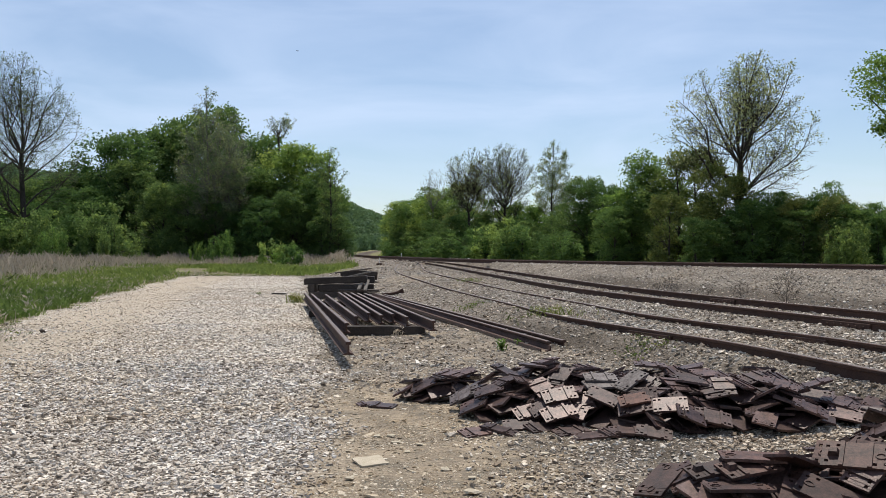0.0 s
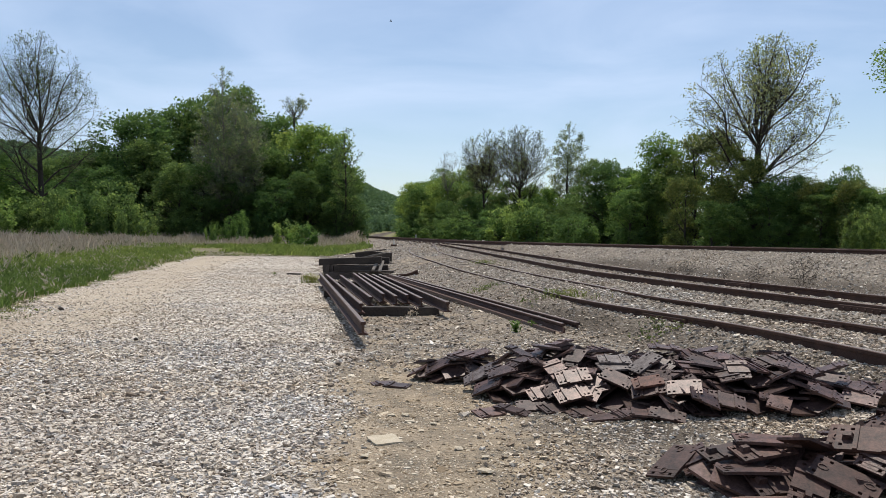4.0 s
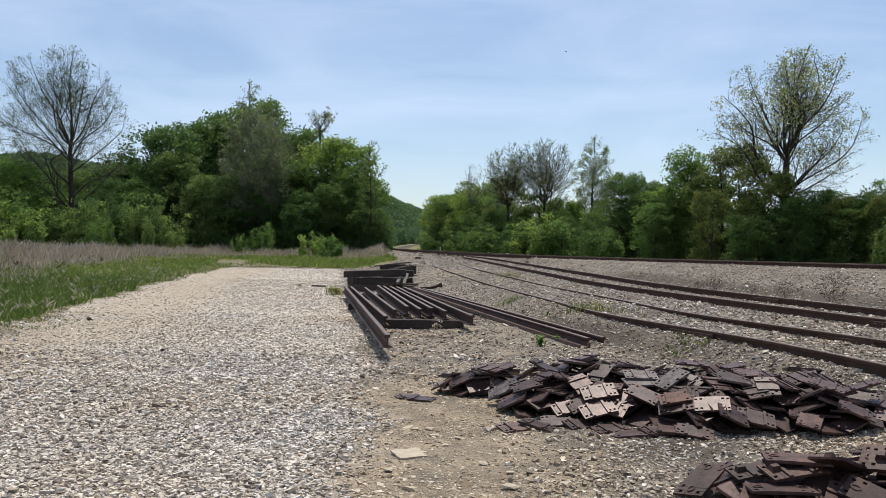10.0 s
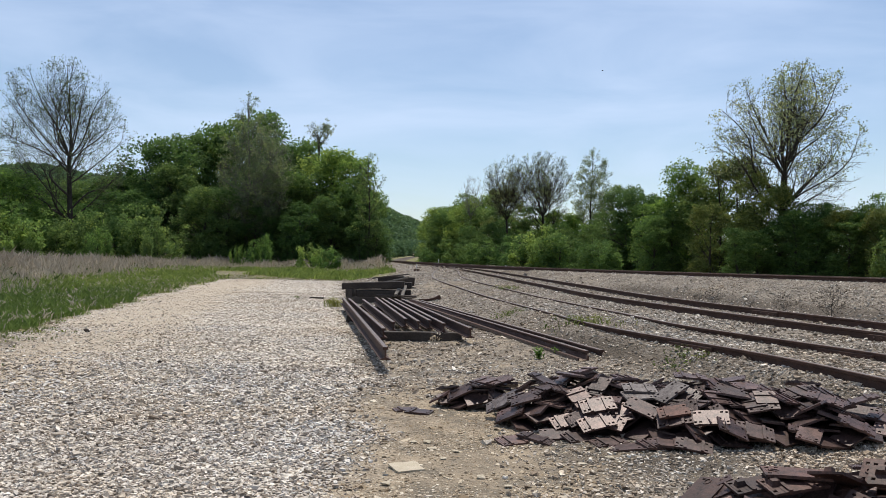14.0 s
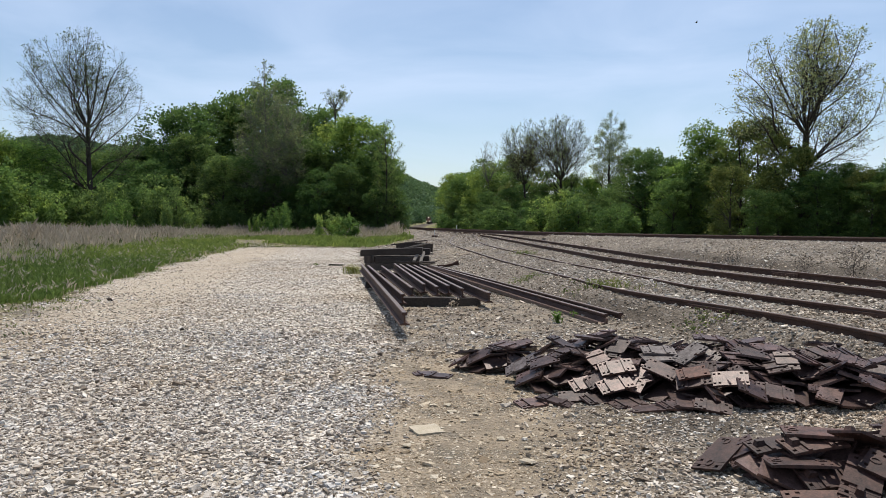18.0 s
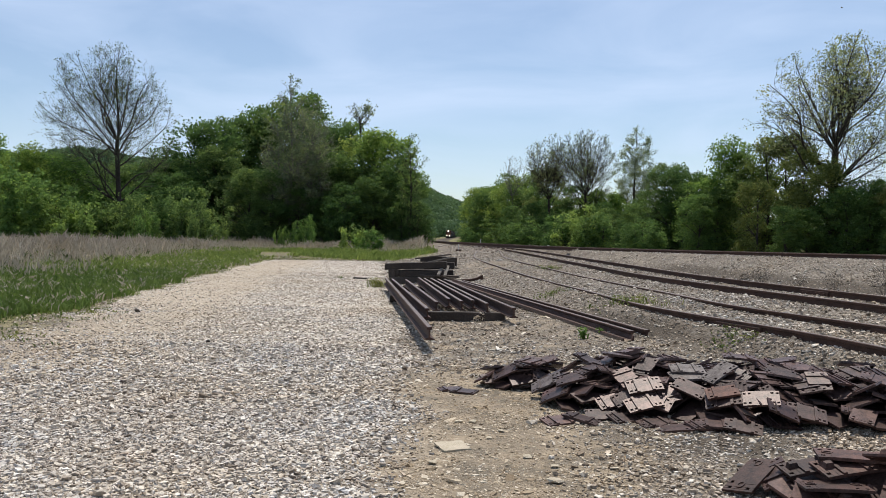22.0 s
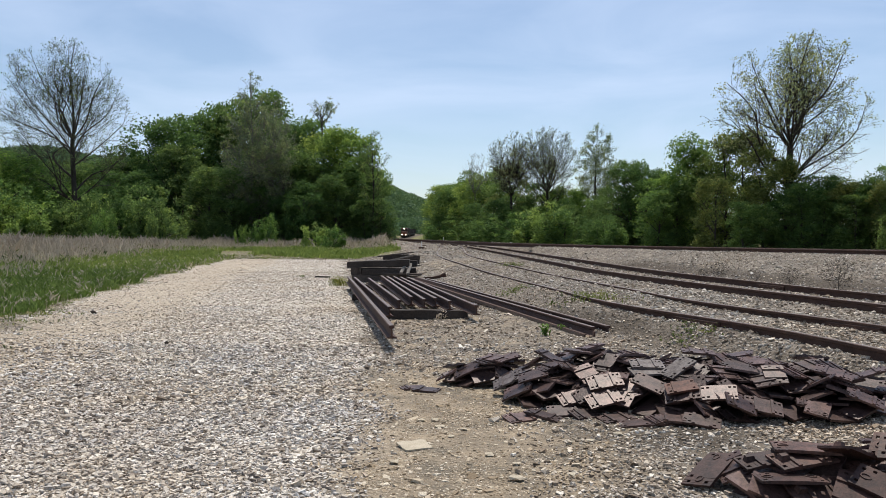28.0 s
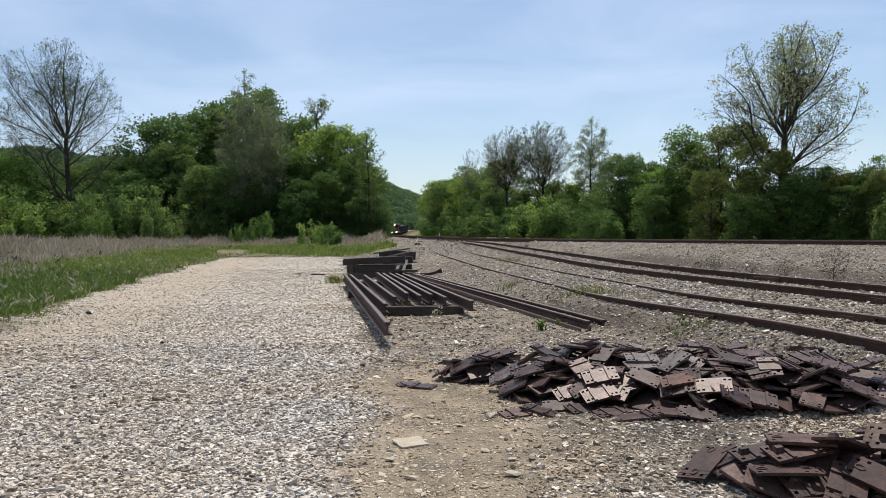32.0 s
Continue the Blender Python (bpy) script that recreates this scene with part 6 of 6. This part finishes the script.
def locomotive(lead):
    """Its nose points along +y; the rail head is its zero."""
    t = tagged(new("locomotive"), "orange-nosed diesel locomotive with lit headlights" if lead else "dark trailing diesel locomotive behind the first", "locomotive", "locomotives of the train")
    mesh_part("underframe", t, LOCO_BLACK, (-1.45, 1.45, -10.6, 10.6, 1.1, 1.45))
    mesh_part("fuel_tank", t, LOCO_BLACK, (-1.3, 1.3, -2.4, 2.4, 0.3, 1.1), bevel=0.15)
    mesh_part("hood", t, LOCO_DARK, (-0.95, 0.95, -10.2, 5.0, 1.45, 4.1), (-1.35, 1.35, -9.6, -4.5, 3.3, 4.4), bevel=0.1)
    cab = mesh_part("cab", t, ORANGE if lead else LOCO_DARK, (-1.5, 1.5, 5.0, 7.8, 1.45, 4.6), bevel=0.18)
    for x0, x1 in ((-1.15, -0.1), (0.1, 1.15)):
        mesh_part("windscreen", cab, CAB_GLASS, (x0, x1, 7.79, 7.83, 3.35, 4.05), bevel=0.01)
    for sx in (-1, 1):
        mesh_part("side_window", cab, CAB_GLASS, (sx * 1.5 - 0.02, sx * 1.5 + 0.02, 5.6, 7.0, 3.3, 4.0), bevel=0.01)
    mesh_part("nose", t, ORANGE if lead else LOCO_DARK, (-1.1, 1.1, 7.8, 10.2, 1.45, 3.2), bevel=0.22)
    mesh_part("pilot", t, LOCO_BLACK, (-1.45, 1.45, 10.2, 10.7, 0.25, 1.3), bevel=0.06)
    mesh_part("coupler", t, LOCO_BLACK, (-0.15, 0.15, 10.6, 11.1, 0.75, 1.05))
    mesh_part("front_handrail", t, WHITE, (-1.4, -1.36, 10.3, 10.34, 1.4, 2.4), (1.36, 1.4, 10.3, 10.34, 1.4, 2.4), bevel=0.0)
    for k in (-8.6, -6.8, -5.2):
        bm = bmesh.new()
        drum(bm, 0, k, 4.45, 0.6, 0.16)
        part("roof_fan", bm, LOCO_BLACK, t)
    truck(t, -6.9)
    truck(t, 6.9)
    if lead:
        for x, y, z, r, name in ((0, 7.9, 4.28, 0.27, "headlight"), (-0.85, 10.72, 1.55, 0.24, "ditch_light"), (0.85, 10.72, 1.55, 0.24, "ditch_light")):
            bm = bmesh.new()
            drum(bm, x, y, z, r, 0.12, "Y")
            part(name, bm, LAMP, t, "glowing warm white lamp")
    return t


def hopper():
    t = tagged(new("hopper_wagon"), "dark grey open hopper wagon of the train", "wagon", "wagons of the train")
    mesh_part("body", t, HOPPER, (-1.5, 1.5, -7.3, 7.3, 1.5, 4.0), bevel=0.05)
    mesh_part("sill", t, LOCO_BLACK, (-1.4, 1.4, -8.0, 8.0, 1.0, 1.35))
    for k in range(9):
        for sx in (-1, 1):
            mesh_part("rib", t, HOPPER, (sx * 1.5 - 0.08, sx * 1.5 + 0.08, -7.2 + k * 1.8 - 0.07, -7.2 + k * 1.8 + 0.07, 1.5, 4.0), bevel=0.0)
    truck(t, -5.9)
    truck(t, 5.9)
    return t


TRAIN = [(locomotive(True), 11.0), (locomotive(False), 33.5)]
_w = hopper()
TRAIN.append((_w, 53.5))
for k in range(5):
    TRAIN.append((copy_thing(_w, Matrix()), 70.5 + 17.0 * k))


# ---- the bird ----
def soaring_bird():
    t = tagged(new("bird"), "dark soaring bird with broad spread wings", "bird")
    bm = bmesh.new()
    bmesh.ops.create_icosphere(bm, subdivisions=2, radius=0.12)
    bmesh.ops.scale(bm, vec=(1, 3.0, 0.9), verts=bm.verts)
    part("body", bm, FEATHER, t, smooth=True)
    bm = bmesh.new()
    bmesh.ops.create_icosphere(bm, subdivisions=2, radius=0.07, matrix=Matrix.Translation((0, 0.4, 0.02)))
    part("head", bm, FEATHER, t, smooth=True)
    for s in (-1, 1):
        bm = bmesh.new()
        top, low = [], []
        for k in range(7):
            u = k / 6
            x, z = s * (0.06 + 0.8 * u), 0.02 + 0.16 * u * u
            front, back = 0.2 - 0.12 * u * u, -0.22 + 0.1 * u * u - 0.05 * (k % 2)
            top.append([bm.verts.new((x, front, z)), bm.verts.new((x, back, z))])
            low.append([bm.verts.new((x, front, z - 0.03)), bm.verts.new((x, back, z - 0.015))])
        for k in range(6):
            for g in (top, low):
                bm.faces.new((g[k][0], g[k + 1][0], g[k + 1][1], g[k][1]))
            for e in (0, 1):
                bm.faces.new((top[k][e], top[k + 1][e], low[k + 1][e], low[k][e]))
        for k in (0, 6):
            bm.faces.new((top[k][0], top[k][1], low[k][1], low[k][0]))
        bmesh.ops.recalc_face_normals(bm, faces=bm.faces)
        part("wing", bm, FEATHER, t)
    bm = bmesh.new()
    box(bm, -0.1, 0.1, -0.62, -0.3, -0.012, 0.012)
    for v in bm.verts:
        if v.co.y < -0.5:
            v.co.x *= 1.5
    part("tail", bm, FEATHER, t)
    return t


bird = soaring_bird()
# the way to the bird from the eye, second by second
BIRD = [
    (0, -0.170, 0.957, 0.235),
    (1, -0.174, 0.957, 0.234),
    (2, -0.153, 0.961, 0.230),
    (3, -0.116, 0.965, 0.237),
    (4, -0.080, 0.965, 0.249),
    (6.5, 0.014, 0.965, 0.263),
    (7.5, 0.047, 0.966, 0.254),
    (8.5, 0.075, 0.967, 0.242),
    (9.5, 0.092, 0.968, 0.232),
    (10.5, 0.100, 0.968, 0.230),
    (11.5, 0.108, 0.967, 0.232),
    (12.5, 0.121, 0.965, 0.231),
    (13.5, 0.134, 0.965, 0.225),
    (14.5, 0.147, 0.964, 0.222),
    (16.5, 0.179, 0.958, 0.223),
    (17.5, 0.208, 0.952, 0.225),
    (18.5, 0.238, 0.943, 0.233),
    (19.5, 0.266, 0.934, 0.240),
    (20.5, 0.294, 0.923, 0.246),
    (21.5, 0.322, 0.913, 0.249),
    (22.5, 0.350, 0.903, 0.248),
    (23.5, 0.376, 0.894, 0.245),
    (26, 0.435, 0.865, 0.250),
    (29, 0.505, 0.825, 0.258),
    (32, 0.572, 0.777, 0.265),
]


def motions():
    """The bird soars across the sky; the train comes round the far bend towards the yard."""
    far = 330.0
    spots = [Vector((far * a, far * b, 1.5 + far * c)) for _, a, b, c in BIRD]
    rows = []
    for k, (t, *_) in enumerate(BIRD):
        p, q = spots[max(0, k - 1)], spots[min(len(spots) - 1, k + 1)]
        d = q - p
        yaw = math.degrees(math.atan2(-d.x, max(d.y, 1.0)))
        rows.append((t, pose(*spots[k], 0, 34 * math.sin(t * 0.9), yaw)))
    walk(bird, rows)
    line = aside(MAIN, GAUGE / 2)
    line = line[line[:, 1] > 150]
    run = np.concatenate([[0], np.cumsum(np.linalg.norm(np.diff(line, axis=0), axis=1))])
    start = float(np.interp(300.0, line[:, 1], run))
    for ob, back in TRAIN:
        rows = []
        for t in range(0, 33, 2):
            s = start + 18.0 * (32 - t) + back
            p = [float(np.interp(s, run, line[:, k])) for k in range(3)]
            q = [float(np.interp(s - 6.0, run, line[:, k])) for k in range(3)]
            r = [float(np.interp(s + 6.0, run, line[:, k])) for k in range(3)]
            d = Vector(q) - Vector(r)
            rows.append((t, pose(*p, math.degrees(math.atan2(d.z, math.hypot(d.x, d.y))), 0, math.degrees(math.atan2(-d.x, d.y)))))
        walk(ob, rows)


motions()
